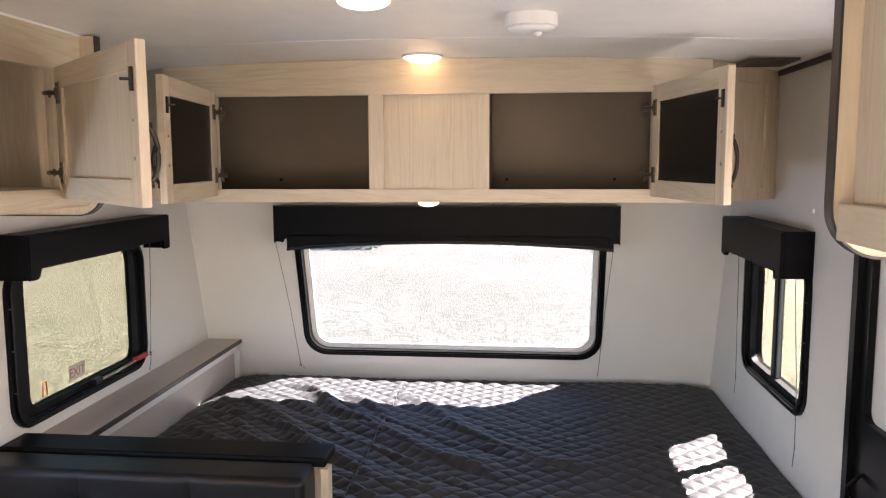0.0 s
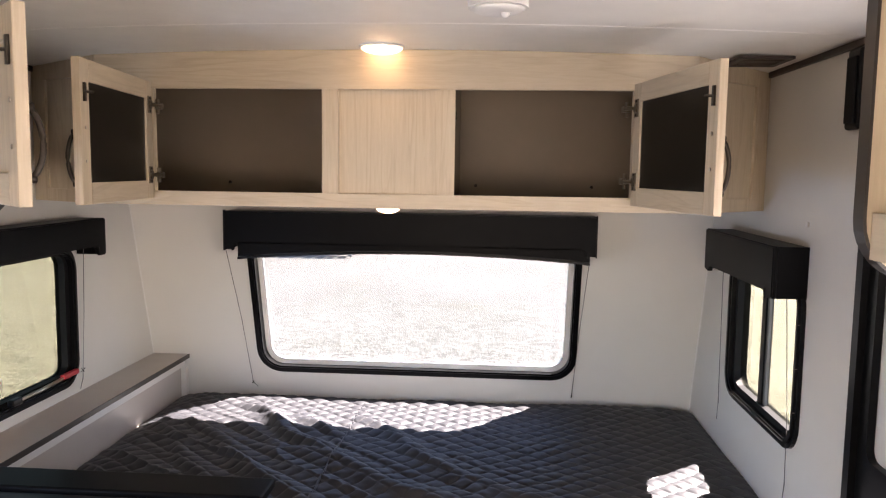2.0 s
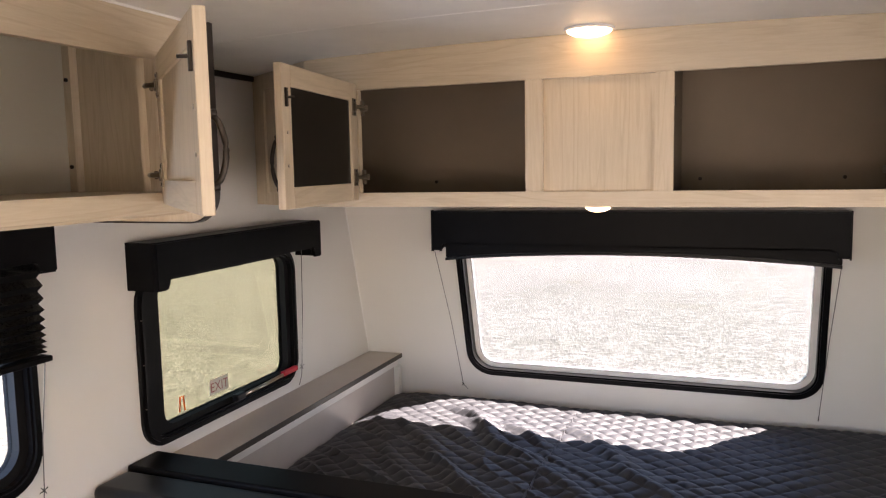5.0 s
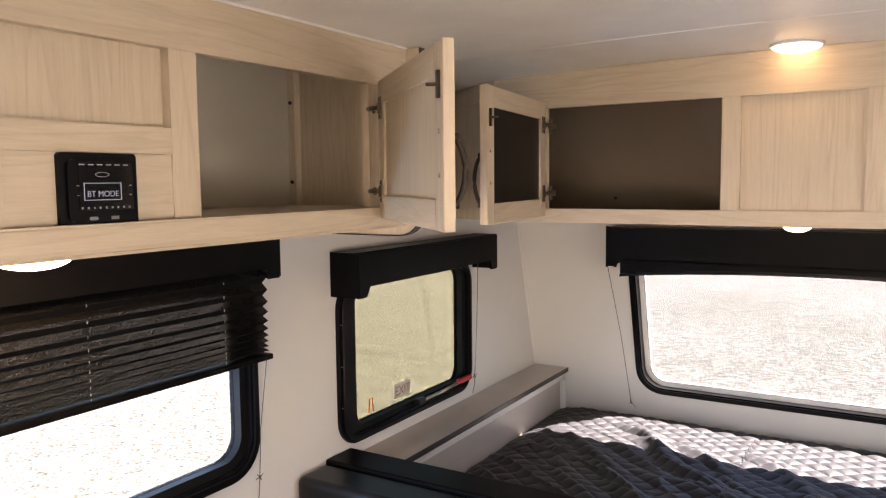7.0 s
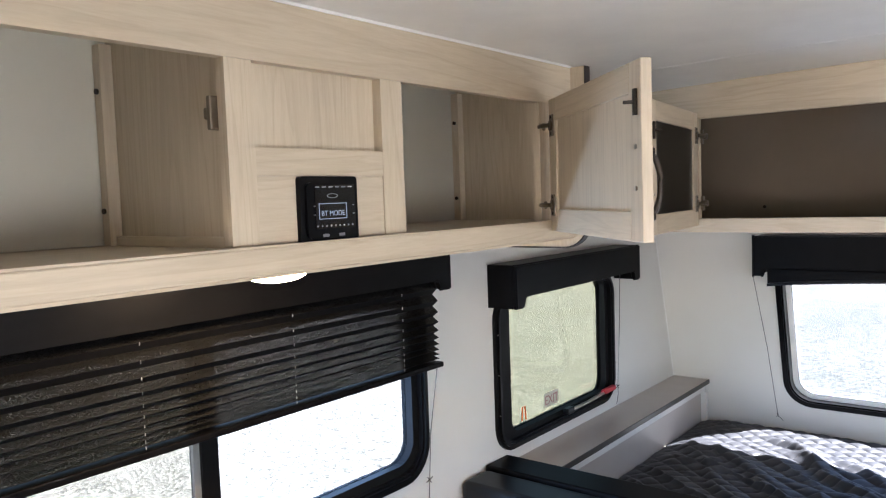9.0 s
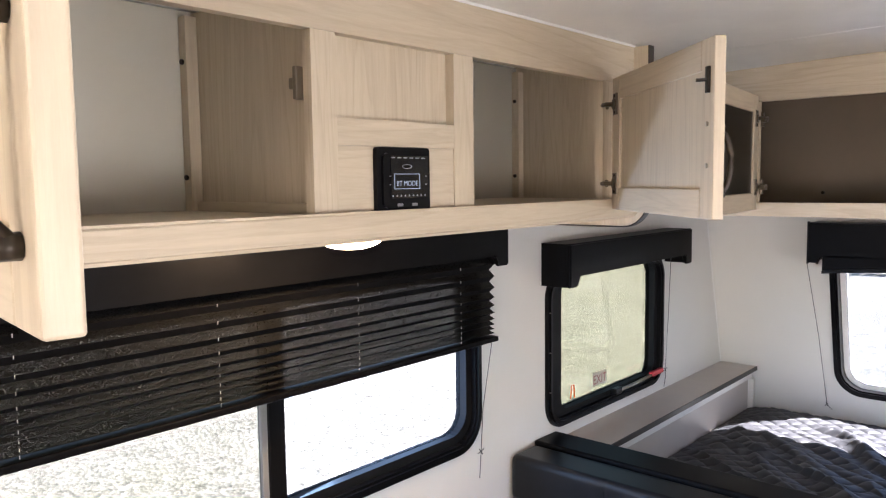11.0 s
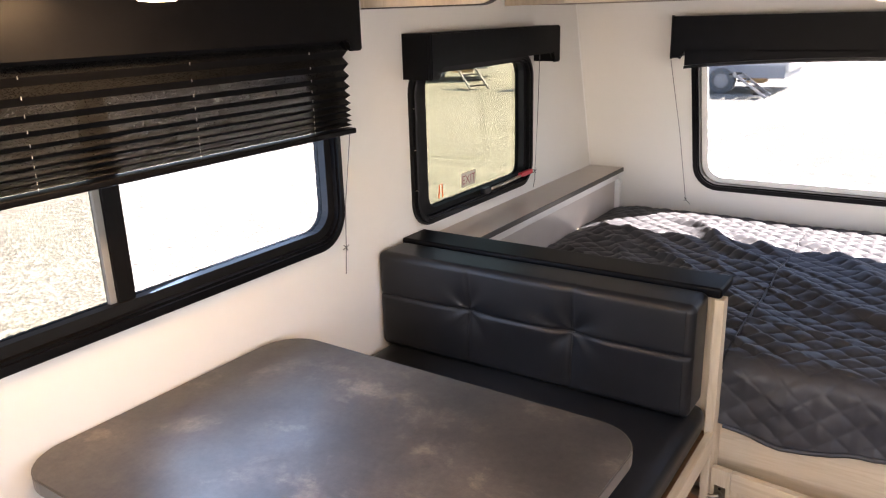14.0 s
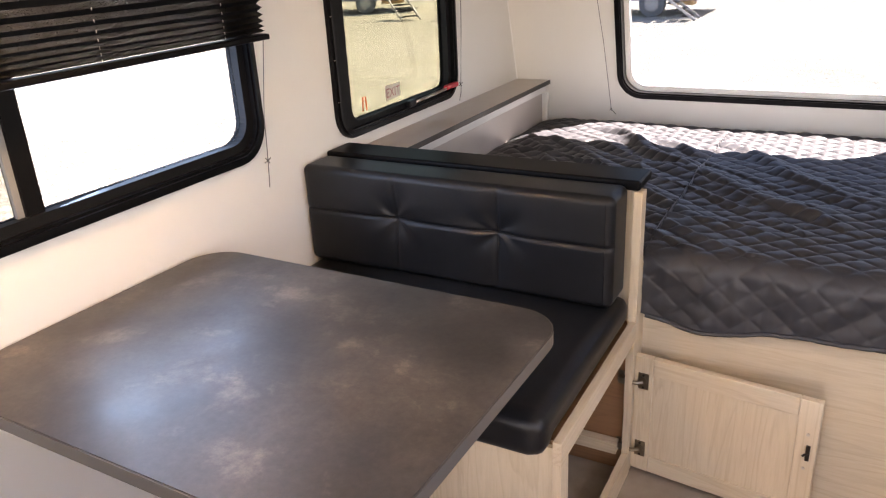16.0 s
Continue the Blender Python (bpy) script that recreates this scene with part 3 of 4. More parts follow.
b = plate([(Y0, 1.535), (Y1 - 0.03, 1.535), (Y1 - 0.012, 1.541), (Y1 - 0.002, 1.560), (Y1 - 0.012, 1.578), (Y1 - 0.03, 1.5845), (Y0, 1.5845)], [], -0.022, 0.02, PLANE_L)
bmesh.ops.bevel(b, geom=[e for e in b.edges if len(e.link_faces) == 2 and e.calc_face_angle(0) > 1.2], offset=0.007, segments=3, affect="EDGES")
part("bottom_rail", b, M_WOOD_Y, left_cab, "rounded pale oak bottom rail")
for u0, u1 in ((Y0, 0.345), (0.831, 0.880), (1.160, 1.216), (1.700, 1.790)):
    part("stile", plate(rect(u0, u1, 1.585, 1.862), [], 0, 0.02, PLANE_L), M_WOOD_Z, left_cab)
part("upper_panel", plate(rect(0.876, 1.164, 1.728, 1.866), [], 0.0202, 0.027, PLANE_L), M_WOOD_Z, left_cab, "recessed panel")
part("radio_rail", plate(rect(0.8803, 1.1597, 1.690, 1.7335), [], 0.0005, 0.02, PLANE_L), M_WOOD_Y, left_cab)
part("radio_panel", plate(rect(0.8803, 1.1597, 1.5853, 1.6897), [], 0.003, 0.02, PLANE_L), M_WOOD_Y, left_cab)
part("bottom_board", box(XL + 0.001, XC - 0.021, Y0, Y1, 1.545, 1.583), M_WOOD_Y, left_cab)
part("back_lining", box(XL + 0.034, XL + 0.040, Y0, Y1, 1.584, 1.943), M_LINING, left_cab)
for y in (0.846, 1.190, 0.32):
    part("divider", box(XL + 0.041, XC - 0.021, y, y + 0.012, 1.584, 1.938), M_WOOD_Z, left_cab)
for y, za, zb in ((0.822, 1.584, 1.93), (1.828, 1.584, 1.93)):
    part("cleat", box(XL + 0.041, XL + 0.064, y, y + 0.023, za, zb, 0.001), M_WOOD_Z, left_cab, "upright screw cleat")
    bb = bmesh.new()
    for z in (za + 0.06, zb - 0.08):
        rod((XL + 0.052, y + 0.001, z), (XL + 0.052, y - 0.004, z), 0.005, 8, bb)
    part("screws", bb, M_BRONZE, left_cab, stuff=True)
for y in (0.846, 1.190):
    part("floor_strip", box(XL + 0.065, XC - 0.022, y - 0.014, y - 0.0005, 1.5835, 1.600, 0.001), M_WOOD_X, left_cab, "strip along the foot of the divider")
b = box(XC - 0.030, XC - 0.021, 0.818, 0.8455, 1.758, 1.808, 0.002)
box(XC - 0.056, XC - 0.030, 0.830, 0.8455, 1.776, 1.794, 0.003, bm=b)
box(XC - 0.048, XC - 0.028, 0.836, 0.8455, 1.774, 1.792, 0.002, bm=b)
rod((XC - 0.026, 0.824, 1.770), (XC - 0.026, 0.824, 1.798), 0.004, 8, b)
part("catch", b, M_HINGE, left_cab, "aged brass hinge plate")
part("catch", box(XC - 0.036, XC - 0.016, 1.2165, 1.228, 1.780, 1.802, 0.003), M_BRONZE, left_cab, "dark spring catch")
cab_door("cabinet_door", (-1.052, 1.722), (-0.660, 1.354), 1.560, 1.866, 1, "open pale oak cabinet door above the dinette")
cab_door("cabinet_door", (-1.055, 0.302), (-0.522, 0.236), 1.560, 1.866, -1, "open pale oak cabinet door above the dinette")


def end_panel(name, m, u0, u1, z0, z1, r, w0, w1, parent):
    """Side board with a rounded lower front corner and a dark edge band."""
    def outline(g):
        o = [(u0, z0 + g)]
        for k in range(9):
            t = radians(-90 + 90 * k / 8)
            o.append((u1 - g - (r - g) + (r - g) * math.cos(t), z0 + r + (r - g) * math.sin(t)))
        return o + [(u1 - g, z1), (u0, z1)]
    part(name, plate(outline(0.004), [], w0, w1, m), M_WOOD_Z, parent)
    part("edge_band", plate(outline(0.0)[:-1] + [(u1 - 0.0035, z1)] + outline(0.0035)[::-1][2:] + [], [], w0 - 0.001, w1 + 0.001, m), M_BAND, parent, "dark edge band")


PLANE_E = Matrix(((1, 0, 0, 0), (0, 0, 1, 0), (0, 1, 0, 0), (0, 0, 0, 1)))    # u=x, v=z, w=y
end_panel("end_panel", PLANE_E, XL + 0.001, XC + 0.042, 1.508, ceil_z(XC) - 0.004, 0.07, Y1, Y1 + 0.022, left_cab)

# ---- right overhead cabinet ----
right_cab = thing("overhead_cabinet", (XR, 0.6, 1.535), "pale oak overhead cabinet beside the entry, rounded end panel", "cabinet")
XQ = 0.475
mirror = Matrix(((-1, 0, 0, 0), (0, 0, 1, 0), (0, 1, 0, 0), (0, 0, 0, 1)))
end_panel("end_panel", mirror, -XR + 0.001, -0.446, 1.508, ceil_z(0.45) - 0.004, 0.07, 1.10, 1.122, right_cab)
PLANE_R = Matrix(((0, 0, 1, XQ), (1, 0, 0, 0), (0, 1, 0, 0), (0, 0, 0, 1)))
part("top_rail", plate(rect(0.80, 1.0985, 1.86, ceil_z(XQ) - 0.002), [], 0, 0.02, PLANE_R), M_WOOD_Y, right_cab)
b = plate(rect(0.80, 1.0985, 1.535, 1.585), [], -0.02, 0.02, PLANE_R)
part("bottom_rail", b, M_WOOD_Y, right_cab)
for u0, u1 in ((1.000, 1.0985), (0.80, 0.835)):
    part("stile", plate(rect(u0, u1, 1.586, 1.859), [], 0, 0.02, PLANE_R), M_WOOD_Z, right_cab)
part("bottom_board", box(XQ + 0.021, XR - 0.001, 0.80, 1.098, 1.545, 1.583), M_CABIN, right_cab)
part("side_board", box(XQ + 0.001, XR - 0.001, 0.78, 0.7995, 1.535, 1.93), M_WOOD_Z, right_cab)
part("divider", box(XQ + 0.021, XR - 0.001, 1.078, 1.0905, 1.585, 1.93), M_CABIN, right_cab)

# ---- entry door ----
door = thing("door_1", (XR, 1.7, DOOR[2]), "black framed trailer entry door with light panel", "door", kind="structure")
part("door_frame", plate(rrect(DOOR[0] - 0.03, DOOR[1] + 0.012, DOOR[2] - 0.03, DOOR[3] + 0.012, 0.07), [rrect(DOOR[0] + 0.02, DOOR[1] - 0.018, DOOR[2] + 0.02, DOOR[3] - 0.02, 0.05)], -0.012, T, RIGHT), M_BLACK, door)
part("screen_frame", plate(rrect(DOOR[0] + 0.021, DOOR[1] - 0.019, DOOR[2] + 0.021, DOOR[3] - 0.021, 0.05), [rrect(DOOR[0] + 0.06, DOOR[1] - 0.060, 0.98, DOOR[3] - 0.06, 0.03)], 0.004, 0.022, RIGHT), M_BLACK, door)
DW = (DOOR[0] + 0.09, DOOR[1] - 0.135, 1.02, DOOR[3] - 0.10)
part("door_panel", plate(rect(DOOR[0] + 0.03, DOOR[1] - 0.03, DOOR[2] + 0.03, DOOR[3] - 0.03), [rrect(*DW, 0.07)], 0.024, 0.040, RIGHT), M_WHITEP, door, "pale door skin")
M_FROST = bpy.data.materials.new("frosted_glass")
M_FROST.use_nodes = True
fn = M_FROST.node_tree
ft = fn.nodes.new("ShaderNodeBsdfTranslucent")
ft.inputs[0].default_value = (0.095, 0.094, 0.102, 1)
fn.links.new(ft.outputs[0], fn.nodes["Material Output"].inputs[0])
part("door_window", plate(rrect(DW[0] - 0.004, DW[1] + 0.004, DW[2] - 0.004, DW[3] + 0.004, 0.07), [], 0.028, 0.034, RIGHT), M_FROST, door, "frosted door window")
part("lower_panel", plate(rect(DOOR[0] + 0.05, DOOR[1] - 0.05, DOOR[2] + 0.05, 0.955), [], 0.0225, 0.0238, RIGHT), M_BLACK, door, "black lower door panel")
part("handle", tube([(XR + 0.002, 1.99, 0.75), (XR - 0.025, 1.985, 0.77), (XR - 0.028, 1.985, 0.81), (XR + 0.002, 1.99, 0.84)], 0.006, 7), M_BLACK, door)

for nm, xx in (("trim_corner_left", XL + 0.001), ("trim_corner_right", XR - 0.001)):
    tagged(part(nm, tube([(xx, fy(z) - 0.001, z) for z in (0.62, 0.9, 1.2, 1.511)], 0.0035, 6), M_WHITEP), "white caulk bead down the corner", "trim", kind="structure")

# ---- ledge beside the bed ----
ledge = thing("wall_ledge", (XL + 0.08, 2.8, 0.62), "greige laminate ledge with dark edge beside the bed", "ledge")
YE = fy(0.797)
part("ledge_top", box(XL + 0.001, -1.314, 2.09, YE - 0.002, 0.782, 0.798, 0.001), M_LEDGE, ledge)
part("edge_band", box(-1.3138, -1.309, 2.09, YE - 0.002, 0.780, 0.7985, 0.001), M_BAND, ledge, "dark edge band")
part("upper_strip", box(-1.352, -1.334, 2.09, YE + 0.004, 0.742, 0.781), M_WALL, ledge, "off-white strip")
part("front_board", box(-1.362, -1.346, 2.09, YE + 0.03, 0.30, 0.7415), M_LEDGE, ledge)
part("end_strip", box(-1.345, -1.322, YE - 0.014, YE + 0.012, 0.60, 0.741), M_WALL, ledge)

# ---- bed ----
def fabric(name, colour, dark, rough, sheen=0.4):
    m = mat(name, colour, rough)
    n, l, b = nodes_of(m)
    v = coords(m)
    c = ramp(m, noise_node(m, v, 9.0, 4), [(0.3, dark), (0.7, colour)])
    l.new(c, b.inputs["Base Color"])
    b.inputs["Sheen Weight"].default_value = sheen
    b.inputs["Specular IOR Level"].default_value = 0.38
    b.inputs["Sheen Roughness"].default_value = 0.4
    bump(m, noise_node(m, v, 900, 2), 0.15, 0.0006)
    return m


M_QUILT = fabric("navy_black_quilt", (0.032, 0.0325, 0.037), (0.025, 0.0255, 0.030), 0.47, 0.0)
bed = thing("bed_base", (-0.2, 2.07, ZF), "pale oak laminate bed base with plain front panel", "bed")
part("front_panel", box(-0.521, XR - 0.002, 2.062, 2.080, ZF, 0.585), M_WOOD_X, bed)
part("dark_trim", box(-0.10, XR - 0.002, 2.050, 2.0615, 0.440, 0.453), M_BAND, bed)
part("deck", box(-1.345, XR - 0.002, 2.081, 3.50, 0.50, 0.56), M_RAW, bed)
mattress = thing("mattress", (-0.2, 2.8, 0.561), "dark mattress under the quilt", "mattress")
part("mattress_body", box(-1.335, XR - 0.01, 2.085, 3.50, 0.562, 0.615, 0.02), M_QUILT, mattress)

DX, DY = 0.044, 0.036
FOLDS = (    # ridges pushed up in the cloth: start, end, height, width
    ((-0.90, 3.20), (-0.53, 2.76), 0.032, 0.034),
    ((-0.53, 2.76), (-0.10, 2.42), 0.022, 0.040),
    ((-1.05, 2.96), (-0.52, 2.40), 0.020, 0.036),
    ((-0.42, 3.12), (-0.06, 2.62), 0.016, 0.034),
    ((-0.06, 2.62), (0.22, 2.46), 0.014, 0.030),
    ((-1.20, 2.98), (-0.86, 2.52), 0.015, 0.028),
    ((-0.66, 3.10), (-0.32, 2.70), 0.012, 0.026),
)


def fold_height(x, y):
    h = 0.0
    for (x0, y0), (x1, y1), amp, width in FOLDS:
        dx, dy = x1 - x0, y1 - y0
        n2 = dx * dx + dy * dy
        u = ((x - x0) * dx + (y - y0) * dy) / n2
        if -0.3 < u < 1.3:
            side = ((x - x0) * dy - (y - y0) * dx) / math.sqrt(n2)
            side += 0.018 * math.sin(7.0 * u + 40 * amp)
            wd = width * (0.75 if side > 0 else 1.5)
            ends = min(1.0, (u + 0.3) / 0.35, (1.3 - u) / 0.45)
            h = max(h, amp * ends * math.exp(-(side / wd) ** 2))
    return h


def build_quilt(nx, ny):
    verts, faces = [], []
    for j in range(ny + 1):
        for i in range(nx + 1):
            s, t = i / nx, j / ny
            x = -1.340 + s * (XR - 0.003 + 1.340)
            drop = 0.160 + 0.034 * math.exp(-((x + 0.33) / 0.14) ** 2) + 0.004 * noise.noise(Vector((x * 4.2, 3.0, 0.0)))
            hang = 1.485 + drop
            if x < -0.50:
                hang = 1.46
            run = t * hang
            y, z = 3.525 - run, 0.628
            xw = x + 0.012 * noise.noise(Vector((x * 3.1, run * 3.1, 5.0)))
            rw = run + 0.010 * noise.noise(Vector((x * 3.3, run * 3.3, 8.0)))
            a, c = (xw / DX + rw / DY) * 0.5, (xw / DX - rw / DY) * 0.5
            puff = (abs(math.sin(math.pi * a)) * abs(math.sin(math.pi * c))) ** 0.75
            da, dc = abs(a - round(a)) * 0.0557, abs(c - round(c)) * 0.0557
            stitch = math.exp(-(min(da, dc) / 0.0036) ** 2)
            pucker = noise.noise(Vector((x * 26, run * 48, 2.0))) * (0.35 + 0.65 * stitch)
            fold = 0.008 * noise.noise(Vector((x * 2.0 + 0.6 * run, run * 5.0, 1.7)))
            ca, cb = x * 0.80 + run * 0.60, -x * 0.60 + run * 0.80
            crease = 1 - abs(noise.noise(Vector((ca * 1.7, cb * 7.5, 2.2)))) * 2.6
            calm = min(1.0, max(0.0, (run - 0.30) / 0.2)) * min(1.0, max(0.12, (0.25 - x) / 0.8))
            fold += 0.014 * max(0.0, crease) ** 2 * calm + fold_height(x, y) + 0.004 * noise.noise(Vector((ca * 6, cb * 13, 7.7))) * calm
            lift = 0.0060 * puff - 0.0022 * stitch + 0.0044 * pucker + fold
            edgefall = min(1.0, min(s, 1 - s) * 22)
            if run < 0.06:
                lift -= (0.06 - run) * 0.5
            lift = lift * (0.35 + 0.65 * edgefall) - 0.020 * (1 - edgefall)
            flat = 1.445
            if run > flat:
                over = run - flat
                lift = lift * 0.45
                r = 0.05
                ang = min(over / r, math.pi / 2)
                y = 3.525 - flat - r * math.sin(ang) - lift * math.sin(ang)
                z = 0.628 - r * (1 - math.cos(ang)) - max(0.0, over - r * math.pi / 2) + lift * math.cos(ang)
                y -= 0.012 * noise.noise(Vector((x * 5, over * 4, 9.0))) * min(1, over / 0.1)
                y -= (0.007 * noise.noise(Vector((x * 13 + over * 8, over * 9, 4.0))) + 0.003 * noise.noise(Vector((x * 40, over * 22, 6.0)))) * min(1, over / 0.08)
            else:
                z += lift
            verts.append((x, min(y, fy(z) - 0.004), z))
    w = nx + 1
    for j in range(ny):
        for i in range(nx):
            k = j * w + i
            faces.append((k, k + 1, k + w + 1, k + w))
    me = bpy.data.meshes.new("quilt")
    me.from_pydata(verts, [], faces)
    me.materials.append(M_QUILT)
    for p in me.polygons:
        p.use_smooth = True
    ob = new("quilt", me)
    sol = ob.modifiers.new("thick", "SOLIDIFY")
    sol.thickness, sol.offset = 0.006, 1.0
    ROOT[ob] = Matrix()
    hem = [verts[ny * w + i] for i in range(0, w, 3) if verts[ny * w + i][0] > -0.495]
    part("hem", tube([(x, y - 0.004, z) for x, y, z in hem], 0.006, 6), M_QUILT, ob, "stitched hem binding")
    return tagged(ob, "rumpled navy-black diamond quilted bedspread over the bed", "bedspread")


build_quilt(580, 440)

# ---- dinette ----
def leather():
    m = mat("black_vinyl", (0.006, 0.0065, 0.008), 0.38, 0.0, 0.26)
    n, l, b = nodes_of(m)
    v = coords(m)
    t = n.new("ShaderNodeTexVoronoi")
    t.inputs["Scale"].default_value = 420
    l.new(v, t.inputs["Vector"])
    bump(m, t.outputs["Distance"], 0.12, 0.0006)
    c = ramp(m, noise_node(m, v, 7.0, 3), [(0.3, (0.0045, 0.005, 0.006)), (0.7, (0.008, 0.0085, 0.010))])
    l.new(c, b.inputs["Base Color"])
    return m


M_VINYL = leather()


def soft_box(x0, x1, y0, y1, z0, z1, r, n, shape=None):
    """A cushion: a finely divided rounded block, pushed about by shape(point, normal axis)."""
    bm = bmesh.new()
    sx, sy, sz = x1 - x0, y1 - y0, z1 - z0
    cx, cy, cz = (x0 + x1) / 2, (y0 + y1) / 2, (z0 + z1) / 2
    bmesh.ops.create_cube(bm, size=2.0)
    bmesh.ops.subdivide_edges(bm, edges=bm.edges[:], cuts=n, use_grid_fill=True)
    hx, hy, hz = sx / 2, sy / 2, sz / 2
    for v in bm.verts:
        p = Vector((v.co.x * hx, v.co.y * hy, v.co.z * hz))
        q = Vector((max(-hx + r, min(hx - r, p.x)), max(-hy + r, min(hy - r, p.y)), max(-hz + r, min(hz - r, p.z))))
        d = p - q
        if d.length > 1e-6:
            p = q + d.normalized() * r
        if shape:
            p = shape(p, hx, hy, hz)
        v.co = p + Vector((cx, cy, cz))
    return bm


LEVEL = 0.017


def back_shape(p, hx, hy, hz):
    """Tufting on the front face: two upright seams and one level seam with pulled buttons."""
    if p.y < 0:
        k = min(1.0, -p.y / hy)
        u = (p.x / hx + 1) / 2
        seam = 0.0
        for s in (0.333, 0.667):
            seam = max(seam, math.exp(-((u - s) * 2 * hx / 0.006) ** 2) * 0.8)
        zz = p.z - LEVEL
        seam = max(seam, math.exp(-(zz / 0.006) ** 2))
        but = sum(math.exp(-(((u - s) * 2 * hx) ** 2 + zz ** 2) / 0.055 ** 2) for s in (0.333, 0.667))
        puff = 0.004 * (1 - (2 * (u * 3 % 1) - 1) ** 4) * (1 - min(1, abs(p.z) / hz) ** 6)
        wr = 0.0
        for s in (0.333, 0.667):
            dx, dz = (u - s) * 2 * hx, zz
            d = math.hypot(dx, dz)
            if 0.01 < d < 0.16:
                wr += 0.0036 * math.sin(6 * math.atan2(dz, dx) + 9 * s + 14 * d) * (1 - d / 0.16)
        p.y -= k * (puff - 0.005 * seam - 0.012 * but + wr)
    return p


def seat_shape(p, hx, hy, hz):
    if p.z > 0:
        p.z += 0.012 * (1 - (p.x / hx) ** 2) * (1 - (p.y / hy) ** 2)
    elif p.y < -hy + 0.055:
        p.z -= 0.014
    p.z += 0.002 * noise.noise(Vector((p.x * 9, p.y * 9, 0)))
    return p


SX0, SX1 = XL + 0.006, -0.512
bench = thing("dinette_bench", (-1.0, 1.7, ZF), "pale oak dinette bench box with open storage door", "bench")
part("back_partition", box(XL + 0.002, -0.5215, 2.000, 2.018, ZF, 0.802), M_WOOD_Z, bench)
part("end_post", box(-0.521, -0.497, 1.982, 2.022, ZF, 0.802, 0.002), M_WOOD_Z, bench, "upright pale oak end post")
part("post_return", box(-0.521, -0.497, 2.0225, 2.0615, ZF, 0.60), M_WOOD_Z, bench)
for nm, a, mm in (("top_rail", (1.400, 1.981, 0.385, 0.440), M_WOOD_Y), ("bottom_rail", (1.400, 1.981, ZF, 0.025), M_WOOD_Y), ("stile", (1.400, 1.445, 0.0255, 0.3845), M_WOOD_Z), ("stile", (1.962, 1.981, 0.0255, 0.3845), M_WOOD_Z)):
    part(nm, box(-0.515, -0.495, *a, 0.0015), mm, bench)
part("front_panel", box(XL + 0.002, -0.5155, 1.405, 1.417, ZF, 0.420), M_WOOD_Z, bench)
part("seat_board", box(XL + 0.002, -0.5155, 1.418, 1.998, 0.415, 0.430), M_RAW, bench)
part("inner_back", box(XL + 0.002, -0.5225, 1.988, 1.998, ZF, 0.41), M_RAW, bench, "bare brown plywood inside")
part("inner_cleat", box(-0.70, -0.530, 1.955, 1.985, 0.02, 0.055), M_WOOD_X, bench)
cab_door("cabinet_door", (-0.4955, 2.003), (-0.026, 1.951), -0.036, 0.334, 1, "open pale oak storage door of the dinette bench", handle_v=(0.3, 0.7), cv=0.60, sv=(0.47, 0.74))
seat = thing("seat_cushion", (-1.0, 1.65, 0.44), "black vinyl dinette seat cushion", "cushion")
part("seat_pad", soft_box(SX0, -0.517, 1.345, 1.990, 0.4305, 0.520, 0.035, 26, seat_shape), M_VINYL, seat, smooth=True)
PAD = (SX0, -0.532, 1.856, 1.984, 0.525, 0.822)
back = thing("back_cushion", (-1.0, 1.95, 0.51), "tufted black vinyl dinette backrest cushion", "cushion")
part("back_pad", soft_box(*PAD, 0.020, 110, back_shape), M_VINYL, back, smooth=True)
part("cap_rail", box(XL + 0.003, -0.506, 1.986, 2.106, 0.803, 0.830, 0.007, 3), M_VALANCE, bench, "black padded cap rail")



def seam_line(pts, hx, hy, hz, c):
    out = []
    for x, z in pts:
        p = back_shape(Vector((x, -hy, z)), hx, hy, hz)
        out.append((p.x + c[0], p.y + c[1] - 0.0006, p.z + c[2]))
    return tube(out, 0.0013, 5)


M_THREAD = mat("black_thread", (0.004, 0.004, 0.005), 0.8, 0.0, 0.2)
bx0, bx1, by0, by1, bz0, bz1 = PAD
hx, hy, hz = (bx1 - bx0) / 2, (by1 - by0) / 2, (bz1 - bz0) / 2
cc = ((bx0 + bx1) / 2, (by0 + by1) / 2, (bz0 + bz1) / 2)
part("level_seam", seam_line([(-hx * 0.90 + 1.84 * hx * i / 60, LEVEL) for i in range(61)], hx, hy, hz, cc), M_THREAD, back, "stitched seam")
for sgn in (-1, 1):
    part("upright_seam", seam_line([(sgn * hx / 3, -hz * 0.80 + 1.6 * hz * i / 40) for i in range(41)], hx, hy, hz, cc), M_THREAD, back, "stitched seam")
part("edge_seam", seam_line([(hx * 0.955, -hz * 0.9 + 1.8 * hz * i / 30) for i in range(31)], hx, hy, hz, cc), M_THREAD, back, "stitched seam")

rear = thing("dinette_bench", (-1.0, 0.3, ZF), "pale oak dinette bench box facing the table", "bench")
part("bench_box", box(XL + 0.002, -0.53, -0.25, 0.33, ZF, 0.43, 0.002), M_WOOD_Z, rear)
seat2 = thing("seat_cushion", (-1.0, 0.1, 0.44), "black vinyl dinette seat cushion", "cushion")
part("seat_pad", soft_box(SX0, -0.53, -0.25, 0.40, 0.432, 0.520, 0.035, 20, seat_shape), M_VINYL, seat2, smooth=True)


